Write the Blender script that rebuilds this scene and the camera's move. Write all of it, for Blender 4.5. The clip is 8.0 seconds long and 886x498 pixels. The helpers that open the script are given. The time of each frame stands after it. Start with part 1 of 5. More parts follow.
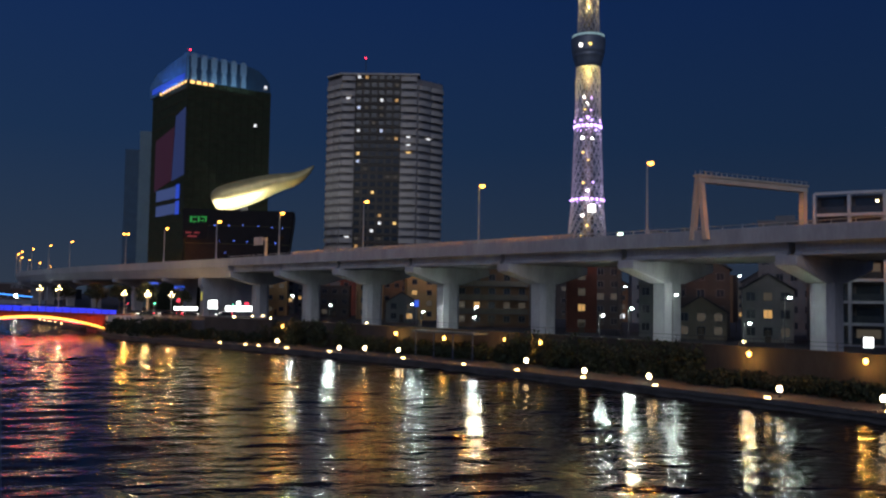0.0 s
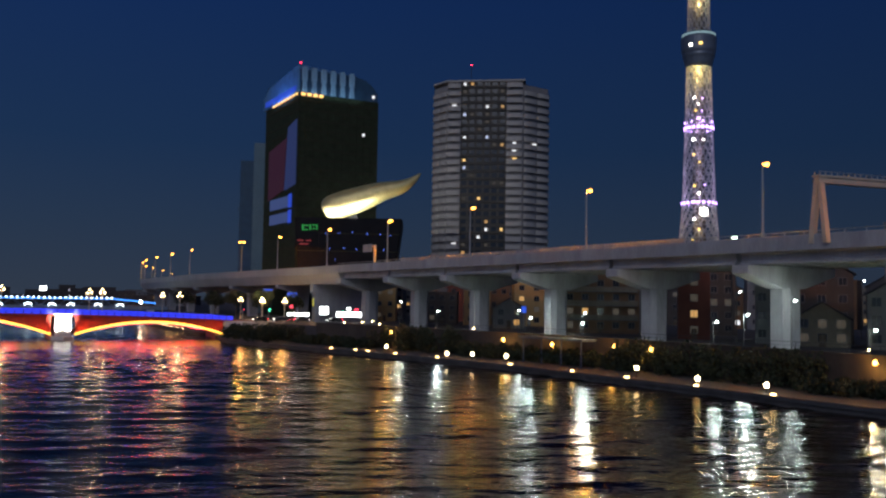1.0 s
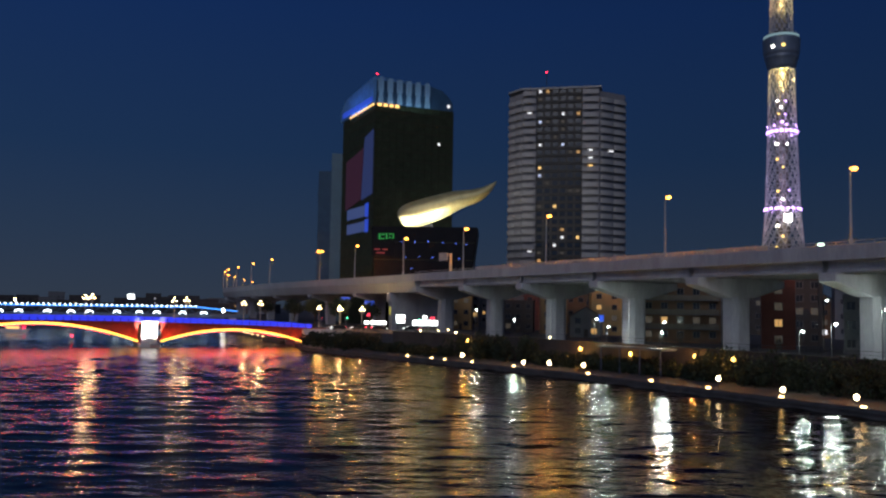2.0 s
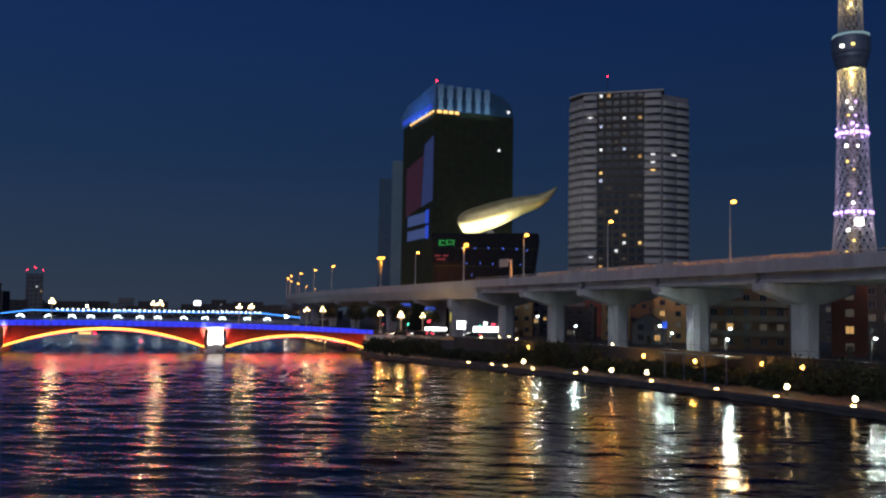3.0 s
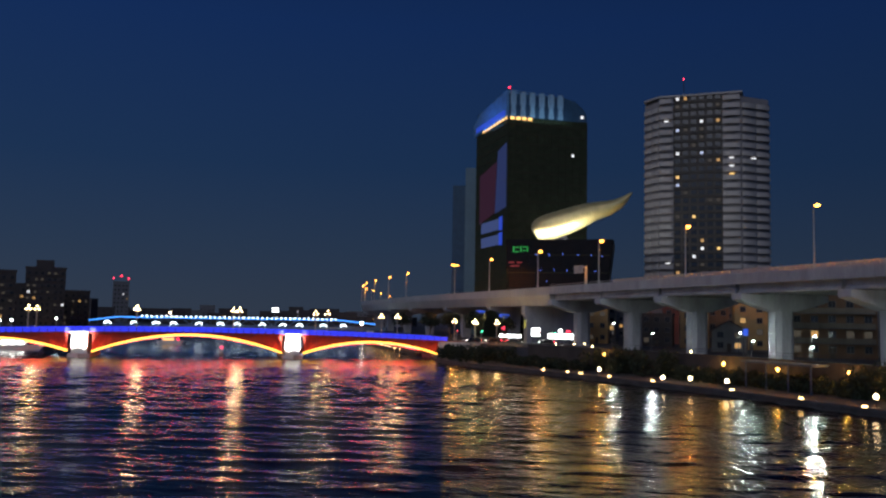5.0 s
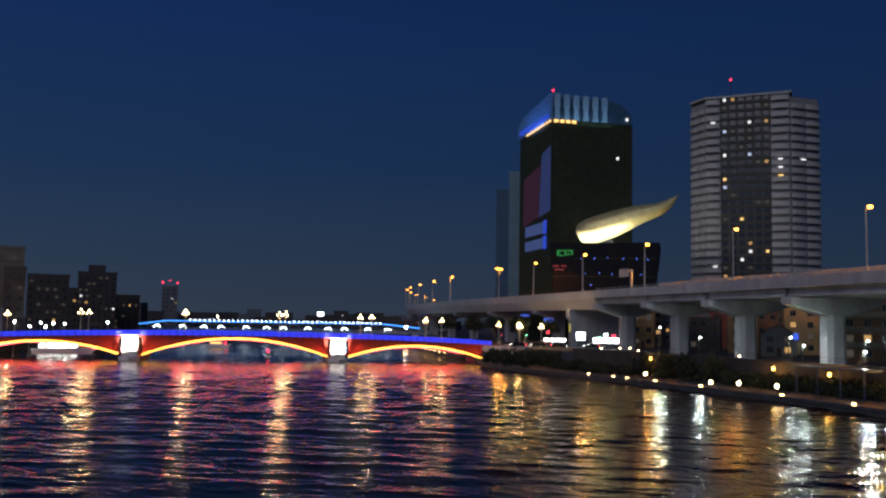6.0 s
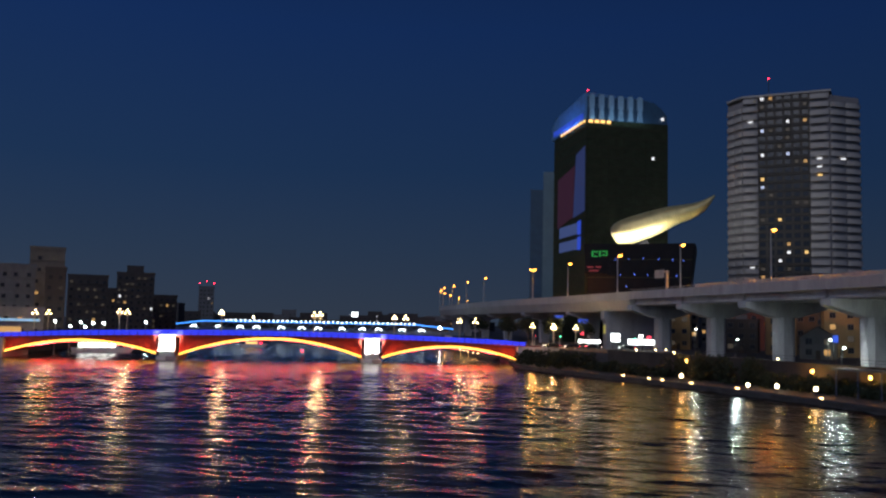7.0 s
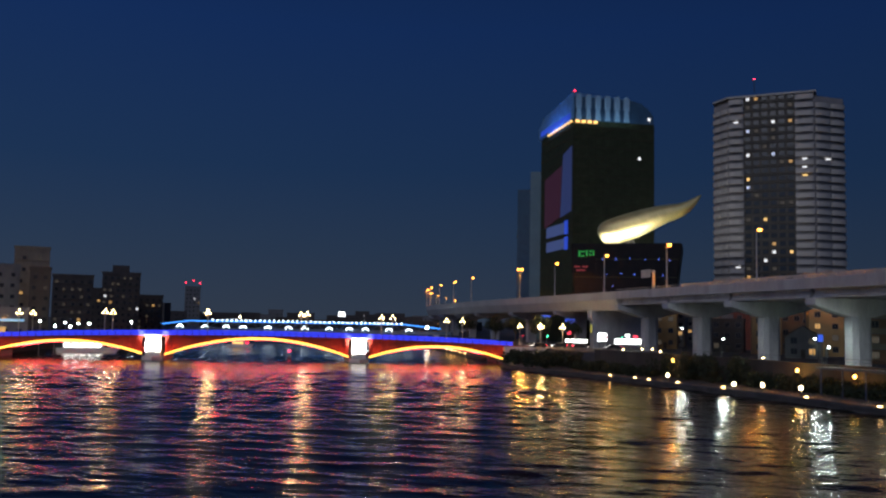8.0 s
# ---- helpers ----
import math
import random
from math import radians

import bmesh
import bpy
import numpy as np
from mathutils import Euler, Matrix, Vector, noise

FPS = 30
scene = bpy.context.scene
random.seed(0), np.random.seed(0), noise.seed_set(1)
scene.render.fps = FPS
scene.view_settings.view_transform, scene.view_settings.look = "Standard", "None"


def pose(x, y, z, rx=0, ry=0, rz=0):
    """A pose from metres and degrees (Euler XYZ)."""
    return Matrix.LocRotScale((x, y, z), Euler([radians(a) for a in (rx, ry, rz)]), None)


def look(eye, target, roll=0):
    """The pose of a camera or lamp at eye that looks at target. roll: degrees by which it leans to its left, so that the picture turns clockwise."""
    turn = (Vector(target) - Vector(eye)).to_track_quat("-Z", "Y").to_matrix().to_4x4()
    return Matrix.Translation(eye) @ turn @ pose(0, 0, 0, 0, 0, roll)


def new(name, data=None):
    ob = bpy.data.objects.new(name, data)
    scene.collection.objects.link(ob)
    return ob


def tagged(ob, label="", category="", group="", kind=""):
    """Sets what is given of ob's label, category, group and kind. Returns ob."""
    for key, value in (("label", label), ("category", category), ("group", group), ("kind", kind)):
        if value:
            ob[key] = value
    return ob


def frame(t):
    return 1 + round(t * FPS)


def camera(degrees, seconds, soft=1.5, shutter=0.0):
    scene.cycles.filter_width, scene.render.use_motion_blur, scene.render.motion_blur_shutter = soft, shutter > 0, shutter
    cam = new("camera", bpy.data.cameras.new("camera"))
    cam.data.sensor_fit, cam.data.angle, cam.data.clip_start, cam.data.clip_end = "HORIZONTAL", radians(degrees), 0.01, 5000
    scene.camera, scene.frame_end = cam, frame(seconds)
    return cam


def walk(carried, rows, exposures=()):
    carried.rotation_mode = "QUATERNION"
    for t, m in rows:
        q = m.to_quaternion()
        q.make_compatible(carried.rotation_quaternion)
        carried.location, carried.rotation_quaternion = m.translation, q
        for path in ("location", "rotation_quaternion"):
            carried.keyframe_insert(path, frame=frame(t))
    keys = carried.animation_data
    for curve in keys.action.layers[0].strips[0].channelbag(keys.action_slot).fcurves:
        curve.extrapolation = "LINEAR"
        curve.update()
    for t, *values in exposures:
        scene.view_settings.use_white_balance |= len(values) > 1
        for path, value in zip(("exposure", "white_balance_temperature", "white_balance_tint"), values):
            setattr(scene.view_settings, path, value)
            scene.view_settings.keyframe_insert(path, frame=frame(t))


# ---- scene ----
# ---------------------------------------------------------------- camera
cam = camera(53.11, 8.0, soft=2.3)
EYE_Z = 11.4
PATH = [  # seconds, yaw, pitch, roll of a camera that turns on the spot
    (0.0, -6.965, 3.160, -0.948),
    (0.5, -4.017, 3.254, -0.780),
    (1.0, -0.059, 3.438, -0.903),
    (1.5, 2.611, 3.682, -0.961),
    (2.0, 4.837, 3.903, -0.979),
    (3.5, 10.241, 4.362, -1.041),
    (4.0, 11.396, 4.440, -1.065),
    (5.5, 14.815, 4.702, -1.041),
    (6.0, 16.360, 4.800, -1.077),
    (6.5, 17.763, 4.817, -1.197),
    (7.0, 18.533, 4.812, -1.266),
    (7.5, 18.134, 4.801, -1.197),
    (8.0, 17.709, 4.811, -1.201)]
walk(cam, [(t, pose(0, 0, EYE_Z, 90 + p, r, y)) for t, y, p, r in PATH])

# ---------------------------------------------------------------- sky and light
world = bpy.data.worlds.new("dusk_sky")
scene.world = world
world.use_nodes = True
wn, wl = world.node_tree.nodes, world.node_tree.links
bg = wn["Background"]
tc = wn.new("ShaderNodeTexCoord")
sep = wn.new("ShaderNodeSeparateXYZ")
wl.new(tc.outputs["Generated"], sep.inputs[0])
ramp = wn.new("ShaderNodeValToRGB")
cr = ramp.color_ramp
cr.elements[0].position, cr.elements[0].color = 0.0, (0.0240, 0.0340, 0.0540, 1)
cr.elements[1].position, cr.elements[1].color = 1.0, (0.0022, 0.0060, 0.0230, 1)
for p, c in ((0.08, (0.0160, 0.0300, 0.0600, 1)), (0.17, (0.0088, 0.0245, 0.0660, 1)), (0.32, (0.0052, 0.0195, 0.0760, 1)), (0.55, (0.0030, 0.0100, 0.0400, 1))):
    e = cr.elements.new(p)
    e.color = c
wl.new(sep.outputs["Z"], ramp.inputs[0])
# the western sky behind the viewer still holds the afterglow
west = wn.new("ShaderNodeMapRange")
west.inputs[1].default_value, west.inputs[2].default_value = 0.1, -1.0
west.inputs[3].default_value, west.inputs[4].default_value = 1.0, 4.0
wl.new(sep.outputs["Y"], west.inputs[0])
mul = wn.new("ShaderNodeVectorMath")
mul.operation = "SCALE"
wl.new(ramp.outputs[0], mul.inputs[0])
wl.new(west.outputs[0], mul.inputs[3])
north = wn.new("ShaderNodeMapRange")
north.inputs[1].default_value, north.inputs[2].default_value = 0.5, -0.8
north.inputs[3].default_value, north.inputs[4].default_value = 0.90, 1.36
wl.new(sep.outputs["X"], north.inputs[0])
mul2 = wn.new("ShaderNodeVectorMath")
mul2.operation = "SCALE"
wl.new(mul.outputs[0], mul2.inputs[0])
wl.new(north.outputs[0], mul2.inputs[3])
wl.new(mul2.outputs[0], bg.inputs[0])
bg.inputs[1].default_value = 1.0

sun_data = bpy.data.lights.new("afterglow", "SUN")
sun_data.energy, sun_data.angle, sun_data.color = 0.54, radians(40), (0.97, 0.96, 1.0)
sun = new("afterglow", sun_data)
sun.matrix_world = look((-60, -200, 120), (0, 0, 0))


def lamp(kind, at, watts, color, to=None, spot=None, size=0.3):
    data = bpy.data.lights.new("lamp", kind)
    data.energy, data.color = watts, color
    if kind == "AREA":
        data.size = size
    else:
        data.shadow_soft_size = size
    if spot:
        data.spot_size, data.spot_blend = radians(spot), 0.5
    ob = new("lamp_light", data)
    ob.matrix_world = look(at, to) if to else Matrix.Translation(at)
    return ob


# ---------------------------------------------------------------- materials
def mat(name, color, rough=0.7, metal=0.0, vary=0.25, scale=0.6, bump=0.15, fine=6.0, emit=0.0, emit_color=None, per_object=0.0, streak=0.0, spec=0.5):
    m = bpy.data.materials.new(name)
    m.use_nodes = True
    n, l = m.node_tree.nodes, m.node_tree.links
    b = n["Principled BSDF"]
    b.inputs["Roughness"].default_value, b.inputs["Metallic"].default_value = rough, metal
    b.inputs["Base Color"].default_value = (*color, 1)
    b.inputs["Specular IOR Level"].default_value = spec
    if emit:
        b.inputs["Emission Color"].default_value = (*(emit_color or color), 1)
        b.inputs["Emission Strength"].default_value = emit
    if vary:
        co = n.new("ShaderNodeTexCoord")
        mp = n.new("ShaderNodeMapping")
        mp.inputs["Scale"].default_value = (1, 1, 1 - 0.85 * streak)
        l.new(co.outputs["Object"], mp.inputs[0])
        big, small = n.new("ShaderNodeTexNoise"), n.new("ShaderNodeTexNoise")
        for t, s in ((big, scale), (small, fine)):
            t.inputs["Scale"].default_value, t.inputs["Detail"].default_value = s, 5
            l.new(mp.outputs[0], t.inputs["Vector"])
        add = n.new("ShaderNodeMath")
        add.operation = "MULTIPLY_ADD"
        l.new(small.outputs["Fac"], add.inputs[0])
        add.inputs[1].default_value = 0.4
        l.new(big.outputs["Fac"], add.inputs[2])
        if per_object:
            info = n.new("ShaderNodeObjectInfo")
            more = n.new("ShaderNodeMath")
            more.operation = "MULTIPLY_ADD"
            l.new(info.outputs["Random"], more.inputs[0])
            more.inputs[1].default_value = per_object
            l.new(add.outputs[0], more.inputs[2])
            add = more
        rng = n.new("ShaderNodeMapRange")
        rng.inputs[1].default_value, rng.inputs[2].default_value = 0.4, 1.0 + per_object
        rng.inputs[3].default_value, rng.inputs[4].default_value = 1 - vary, 1 + vary
        l.new(add.outputs[0], rng.inputs[0])
        sc = n.new("ShaderNodeVectorMath")
        sc.operation = "SCALE"
        sc.inputs[0].default_value = color
        l.new(rng.outputs[0], sc.inputs[3])
        l.new(sc.outputs[0], b.inputs["Base Color"])
        if bump:
            bp = n.new("ShaderNodeBump")
            bp.inputs["Strength"].default_value, bp.inputs["Distance"].default_value = bump, 0.05
            l.new(small.outputs["Fac"], bp.inputs["Height"])
            l.new(bp.outputs[0], b.inputs["Normal"])
    return m


def glow(name, color, strength):
    return mat(name, (0.05, 0.05, 0.05), 0.5, vary=0, emit=strength, emit_color=color)


def water_material():
    m = bpy.data.materials.new("river_water")
    m.use_nodes = True
    n, l = m.node_tree.nodes, m.node_tree.links
    b = n["Principled BSDF"]
    b.inputs["Base Color"].default_value = (0.006, 0.006, 0.005, 1)
    b.inputs["Roughness"].default_value, b.inputs["IOR"].default_value = 0.12, 1.28
    co = n.new("ShaderNodeTexCoord")
    last = None
    for scale, dist, strength, stretch, turn in ((0.8, 0.17, 0.9, 0.45, -0.14), (2.4, 0.06, 0.7, 0.7, 0.3)):
        mp, t, bp = n.new("ShaderNodeMapping"), n.new("ShaderNodeTexNoise"), n.new("ShaderNodeBump")
        mp.inputs["Scale"].default_value, mp.inputs["Rotation"].default_value = (stretch, 1, 1), (0, 0, turn)
        l.new(co.outputs["Object"], mp.inputs[0])
        l.new(mp.outputs[0], t.inputs["Vector"])
        t.inputs["Scale"].default_value, t.inputs["Detail"].default_value, t.inputs["Roughness"].default_value = scale, 2, 0.5
        bp.inputs["Strength"].default_value, bp.inputs["Distance"].default_value = strength, dist
        l.new(t.outputs["Fac"], bp.inputs["Height"])
        if last:
            l.new(last.outputs[0], bp.inputs["Normal"])
        last = bp
    l.new(last.outputs[0], b.inputs["Normal"])
    return m


WATER = water_material()
CONCRETE = mat("viaduct_concrete", (0.34, 0.34, 0.36), 0.85, vary=0.3, scale=0.25, fine=2.5, streak=0.8)
BOX_STEEL = mat("painted_box_girder", (0.36, 0.35, 0.34), 0.6, vary=0.15, scale=0.15, fine=1.0, streak=0.5)
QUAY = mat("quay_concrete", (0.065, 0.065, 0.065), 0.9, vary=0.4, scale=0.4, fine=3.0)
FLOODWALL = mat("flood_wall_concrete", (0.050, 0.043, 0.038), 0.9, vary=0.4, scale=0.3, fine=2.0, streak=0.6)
EARTH = mat("dark_town_ground", (0.06, 0.06, 0.065), 0.9, vary=0.4, scale=0.1, fine=1.0)
ASPHALT = mat("asphalt", (0.05, 0.05, 0.055), 0.9, vary=0.3, scale=0.3, fine=4.0)
LEAF = mat("dark_hedge_leaves", (0.015, 0.027, 0.012), 0.8, vary=0.5, scale=1.0, fine=5.0)
BARK = mat("bark", (0.09, 0.07, 0.05), 0.9, vary=0.4, scale=2.0, fine=8.0)
RED_STEEL = mat("red_painted_steel", (0.34, 0.05, 0.03), 0.5, vary=0.2, scale=0.5, fine=4.0)
PIER_STONE = mat("pale_pier_stone", (0.60, 0.58, 0.54), 0.85, vary=0.2, scale=0.5, fine=4.0)
# blue light falling on the parapet, put in as emission
BLUE_RAIL_GLOW = mat("blue_lit_parapet", (0.10, 0.12, 0.60), 0.5, vary=0, emit=1.0, emit_color=(0.020, 0.035, 0.85))
ARCH_GLOW = glow("amber_arch_light", (1.0, 0.52, 0.07), 4.2)
DARK_STEEL = mat("dark_steel", (0.07, 0.07, 0.075), 0.5, 0.5, vary=0.2, scale=1, fine=6)
POLE = mat("painted_pole", (0.45, 0.43, 0.40), 0.5, 0.3, vary=0.2, scale=1, fine=6)
SODIUM = glow("sodium_lamp", (1.0, 0.34, 0.04), 15.0)
WARM = glow("warm_globe", (1.0, 0.70, 0.34), 16.0)
WHITE = glow("white_street_light", (0.80, 1.0, 0.95), 14.0)
AMBER = glow("amber_wall_light", (1.0, 0.50, 0.10), 9.0)
RED_LAMP = glow("red_beacon", (1.0, 0.02, 0.06), 10.0)


# ---------------------------------------------------------------- mesh helpers
def add_box(bm, lo, hi, m=None):
    vs = [bm.verts.new((x, y, z)) for z in (lo[2], hi[2]) for y in (lo[1], hi[1]) for x in (lo[0], hi[0])]
    for f in ((0, 2, 3, 1), (4, 5, 7, 6), (0, 1, 5, 4), (2, 6, 7, 3), (0, 4, 6, 2), (1, 3, 7, 5)):
        bm.faces.new([vs[i] for i in f])
    if m is not None:
        bmesh.ops.transform(bm, matrix=m, verts=vs)
    return vs


def add_prism(bm, outline, axis, a, b, m=None):
    """outline: 2D points; swept along axis 'x', 'y' or 'z' from a to b."""
    def place(p, w):
        return {"x": (w, p[0], p[1]), "y": (p[0], w, p[1]), "z": (p[0], p[1], w)}[axis]
    one, two = [bm.verts.new(place(p, a)) for p in outline], [bm.verts.new(place(p, b)) for p in outline]
    bm.faces.new(one[::-1])
    bm.faces.new(two)
    for i in range(len(one)):
        j = (i + 1) % len(one)
        bm.faces.new((one[i], one[j], two[j], two[i]))
    if m is not None:
        bmesh.ops.transform(bm, matrix=m, verts=one + two)
    bm.normal_update()


def add_tube(bm, p, q, r0, r1=None, sides=8):
    p, q = Vector(p), Vector(q)
    r1 = r0 if r1 is None else r1
    m = (q - p).to_track_quat("Z", "Y").to_matrix()
    rings = []
    for at, r in ((p, r0), (q, r1)):
        rings.append([bm.verts.new(at + m @ Vector((r * math.cos(2 * math.pi * i / sides), r * math.sin(2 * math.pi * i / sides), 0))) for i in range(sides)])
    for i in range(sides):
        j = (i + 1) % sides
        bm.faces.new((rings[0][i], rings[0][j], rings[1][j], rings[1][i]))
    bm.faces.new(rings[0][::-1])
    bm.faces.new(rings[1])


def add_ball(bm, at, r, squash=1.0, sub=2):
    bmesh.ops.create_icosphere(bm, subdivisions=sub, radius=r, matrix=Matrix.Translation(at) @ Matrix.Diagonal((1, 1, squash, 1)))


def add_lathe(bm, profile, at=(0, 0, 0), sides=24):
    rings = [[bm.verts.new((at[0] + r * math.cos(2 * math.pi * i / sides), at[1] + r * math.sin(2 * math.pi * i / sides), at[2] + z)) for i in range(sides)] for r, z in profile]
    for a, b in zip(rings, rings[1:]):
        for i in range(sides):
            j = (i + 1) % sides
            bm.faces.new((a[i], a[j], b[j], b[i]))
    bm.faces.new(rings[0][::-1])
    bm.faces.new(rings[-1])


def add_sweep(bm, path, section):
    """section: (offset to the right of the way, height) points, swept along path points (x, y, z)."""
    rings = []
    for i, p in enumerate(path):
        a, b = Vector(path[max(0, i - 1)][:2]), Vector(path[min(len(path) - 1, i + 1)][:2])
        d = (b - a).normalized()
        rings.append([bm.verts.new((p[0] + d.y * o, p[1] - d.x * o, p[2] + z)) for o, z in section])
    for a, b in zip(rings, rings[1:]):
        for i in range(len(section)):
            j = (i + 1) % len(section)
            bm.faces.new((a[i], b[i], b[j], a[j]))
    bm.faces.new(rings[0])
    bm.faces.new(rings[-1][::-1])


def mesh_of(name, bm, material, smooth=False, fix=True):
    if fix:
        bmesh.ops.recalc_face_normals(bm, faces=bm.faces[:])
    me = bpy.data.meshes.new(name)
    bm.to_mesh(me)
    bm.free()
    me.materials.append(material)
    if smooth:
        for p in me.polygons:
            p.use_smooth = True
    return me


def part(name, bm, material, parent=None, label="", smooth=False, fix=True):
    ob = new(name, mesh_of(name, bm, material, smooth, fix))
    ob.parent = parent
    return tagged(ob, label)


def again(ob, parent, m):
    """One more alike part on the same mesh."""
    o = new(ob.name, ob.data)
    o.parent = parent
    o.matrix_local = m
    return o


def thing(name, m, label, category, group="", kind=""):
    ob = new(name)
    ob.matrix_world = m
    return tagged(ob, label, category, group, kind)


def smooth_line(points, step):
    """Points at about every step metres of a curve through the given ones."""
    pts = [Vector((*p[:2], p[2] if len(p) > 2 else 0)) for p in points]
    pts = [2 * pts[0] - pts[1]] + pts + [2 * pts[-1] - pts[-2]]
    out = []
    for a, b, c, d in zip(pts, pts[1:], pts[2:], pts[3:]):
        k = max(1, int((c - b).length / step))
        for i in range(k):
            t = i / k
            out.append(0.5 * (2 * b + (c - a) * t + (2 * a - 5 * b + 4 * c - d) * t * t + (3 * b - a - 3 * c + d) * t ** 3))
    return out + [pts[-2]]


def shifted(line, off, z=0.0):
    out = []
    for i, p in enumerate(line):
        d = (line[min(len(line) - 1, i + 1)] - line[max(0, i - 1)]).normalized()
        out.append(Vector((p.x + d.y * off, p.y - d.x * off, z)))
    return out


# ---------------------------------------------------------------- river, banks
def water_mesh():
    """One sheet to the horizon; real waves where the river lies open before the viewer, a flat sheet beyond."""
    rng = random.Random(12)
    xs_ = [-3000, -1800, -1100, -700, -480, -360, -290, -245, -220] + [-205 + 0.7 * i for i in range(460)] + [122, 132, 150, 190, 300, 520, 900, 1700, 3000]
    ys_, y = [-600, -300, -120, -40, 0, 20, 32], 40.0
    while y < 4500:
        ys_.append(y)
        y += max(0.4, y / 190) if y < 285 else (y - 285) * 0.25 + 2.0
    ys_.append(4500)
    gx, gy = np.meshgrid(np.array(xs_), np.array(ys_))
    z = np.zeros_like(gx)
    for i in range(70):
        length = 1.5 * (5.0 ** rng.random())
        turn = rng.gauss(0.06, 0.48)
        slope = 0.0205 * rng.uniform(0.6, 1.3)
        k = 2 * math.pi / length
        gust = 0.6 + 0.4 * np.sin(gx * rng.uniform(0.01, 0.05) + gy * rng.uniform(0.01, 0.04) + rng.uniform(0, 6.3))
        z += gust * slope / k * np.sin(k * (gx * math.sin(turn) + gy * math.cos(turn)) + rng.uniform(0, 6.3))
    rise = np.clip((gx + 220) / 15, 0, 1) * np.clip((132 - gx) / 14, 0, 1) * np.clip((gy - 32) / 8, 0, 1) * np.clip((300 - gy) / 60, 0, 1)
    z *= rise
    rows_, cols_ = gx.shape
    co = np.stack([gx, gy, z], -1).reshape(-1, 3)
    idx = np.arange(rows_ * cols_).reshape(rows_, cols_)
    quads = np.stack([idx[:-1, :-1], idx[:-1, 1:], idx[1:, 1:], idx[1:, :-1]], -1).reshape(-1, 4)
    me = bpy.data.meshes.new("water")
    me.from_pydata(co.tolist(), [], quads.tolist())
    me.polygons.foreach_set("use_smooth", [True] * len(me.polygons))
    me.materials.append(WATER)
    return me


tagged(new("water", water_mesh()), "dark rippled river water reflecting city lights", "water", kind="structure")

QUAY_LINE = smooth_line([(130, -120), (95, -20), (75, 35), (53, 80), (39, 105), (20, 137), (4, 160), (-24, 193), (-54, 228), (-64, 252), (-95, 315), (-150, 430), (-230, 600), (-330, 800), (-500, 1100)], 4.0)
near_quay = [p for p in QUAY_LINE if p.y < 253]

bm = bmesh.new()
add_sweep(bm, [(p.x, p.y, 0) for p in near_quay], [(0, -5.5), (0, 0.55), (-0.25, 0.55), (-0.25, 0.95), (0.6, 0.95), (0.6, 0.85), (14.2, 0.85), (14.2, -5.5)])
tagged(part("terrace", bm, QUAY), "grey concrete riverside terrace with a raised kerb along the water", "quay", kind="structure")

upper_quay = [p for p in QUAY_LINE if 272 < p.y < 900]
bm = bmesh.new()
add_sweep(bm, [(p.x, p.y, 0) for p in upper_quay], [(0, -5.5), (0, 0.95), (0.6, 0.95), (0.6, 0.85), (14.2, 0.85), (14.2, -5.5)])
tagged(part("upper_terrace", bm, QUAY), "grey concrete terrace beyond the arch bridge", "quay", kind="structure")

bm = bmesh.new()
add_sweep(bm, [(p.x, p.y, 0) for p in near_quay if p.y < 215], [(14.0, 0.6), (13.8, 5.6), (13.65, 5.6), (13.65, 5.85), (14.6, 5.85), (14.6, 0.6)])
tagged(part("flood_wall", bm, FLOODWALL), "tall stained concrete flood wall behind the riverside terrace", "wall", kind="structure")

# the town's ground on the east bank, one sheet to the horizon
bm = bmesh.new()
edge = [p for p in shifted(QUAY_LINE, 14.3)]
vs = [bm.verts.new((p.x, p.y, 5.0)) for p in edge] + [bm.verts.new(c) for c in ((-500, 4400, 5), (2900, 4400, 5), (2900, -300, 5))]
bm.faces.new(vs)
lower = bmesh.ops.extrude_face_region(bm, geom=bm.faces[:])
bmesh.ops.translate(bm, verts=[v for v in lower["geom"] if isinstance(v, bmesh.types.BMVert)], vec=(0, 0, -10))
tagged(part("ground", bm, EARTH), "dark paved ground of the town on the river bank", "ground", kind="structure")

# ---------------------------------------------------------------- expressway viaduct
TURN = math.degrees(math.atan2(0.519, 0.855))
VIA = pose(65.1, 111.3, 0, 0, 0, TURN)
viaduct = thing("viaduct", VIA, "long grey concrete elevated expressway on hammerhead piers", "viaduct", kind="structure")
SPAN = 27.5

bm = bmesh.new()   # one span of deck and girders
add_box(bm, (-10, 0.04, 19.35), (10, SPAN - 0.04, 19.95))
for x in (-8.3, -5.0, -1.7, 1.7, 5.0, 8.3):
    add_prism(bm, [(x - 0.45, 17.55), (x + 0.45, 17.55), (x + 0.45, 17.85), (x + 0.15, 18.1), (x + 0.15, 19.0), (x + 0.5, 19.35), (x - 0.5, 19.35), (x - 0.15, 19.0), (x - 0.15, 18.1), (x - 0.45, 17.85)], "y", 0.5, SPAN - 0.5)
for y in (0.6, SPAN / 2, SPAN - 0.9):
    add_box(bm, (-8.1, y, 17.9), (8.1, y + 0.3, 19.3))
deck_mesh = mesh_of("deck_span", bm, CONCRETE)
bm = bmesh.new()   # one length of parapet
add_prism(bm, [(-10.05, 19.2), (-9.6, 19.2), (-9.7, 19.95), (-9.8, 21.2), (-9.85, 21.3), (-10.0, 21.3), (-10.05, 21.2)], "y", 0.02, SPAN - 0.02)
para_mesh = mesh_of("parapet", bm, CONCRETE)
bm = bmesh.new()
add_box(bm, (-9.55, 0, 19.95), (9.55, SPAN, 20.05))
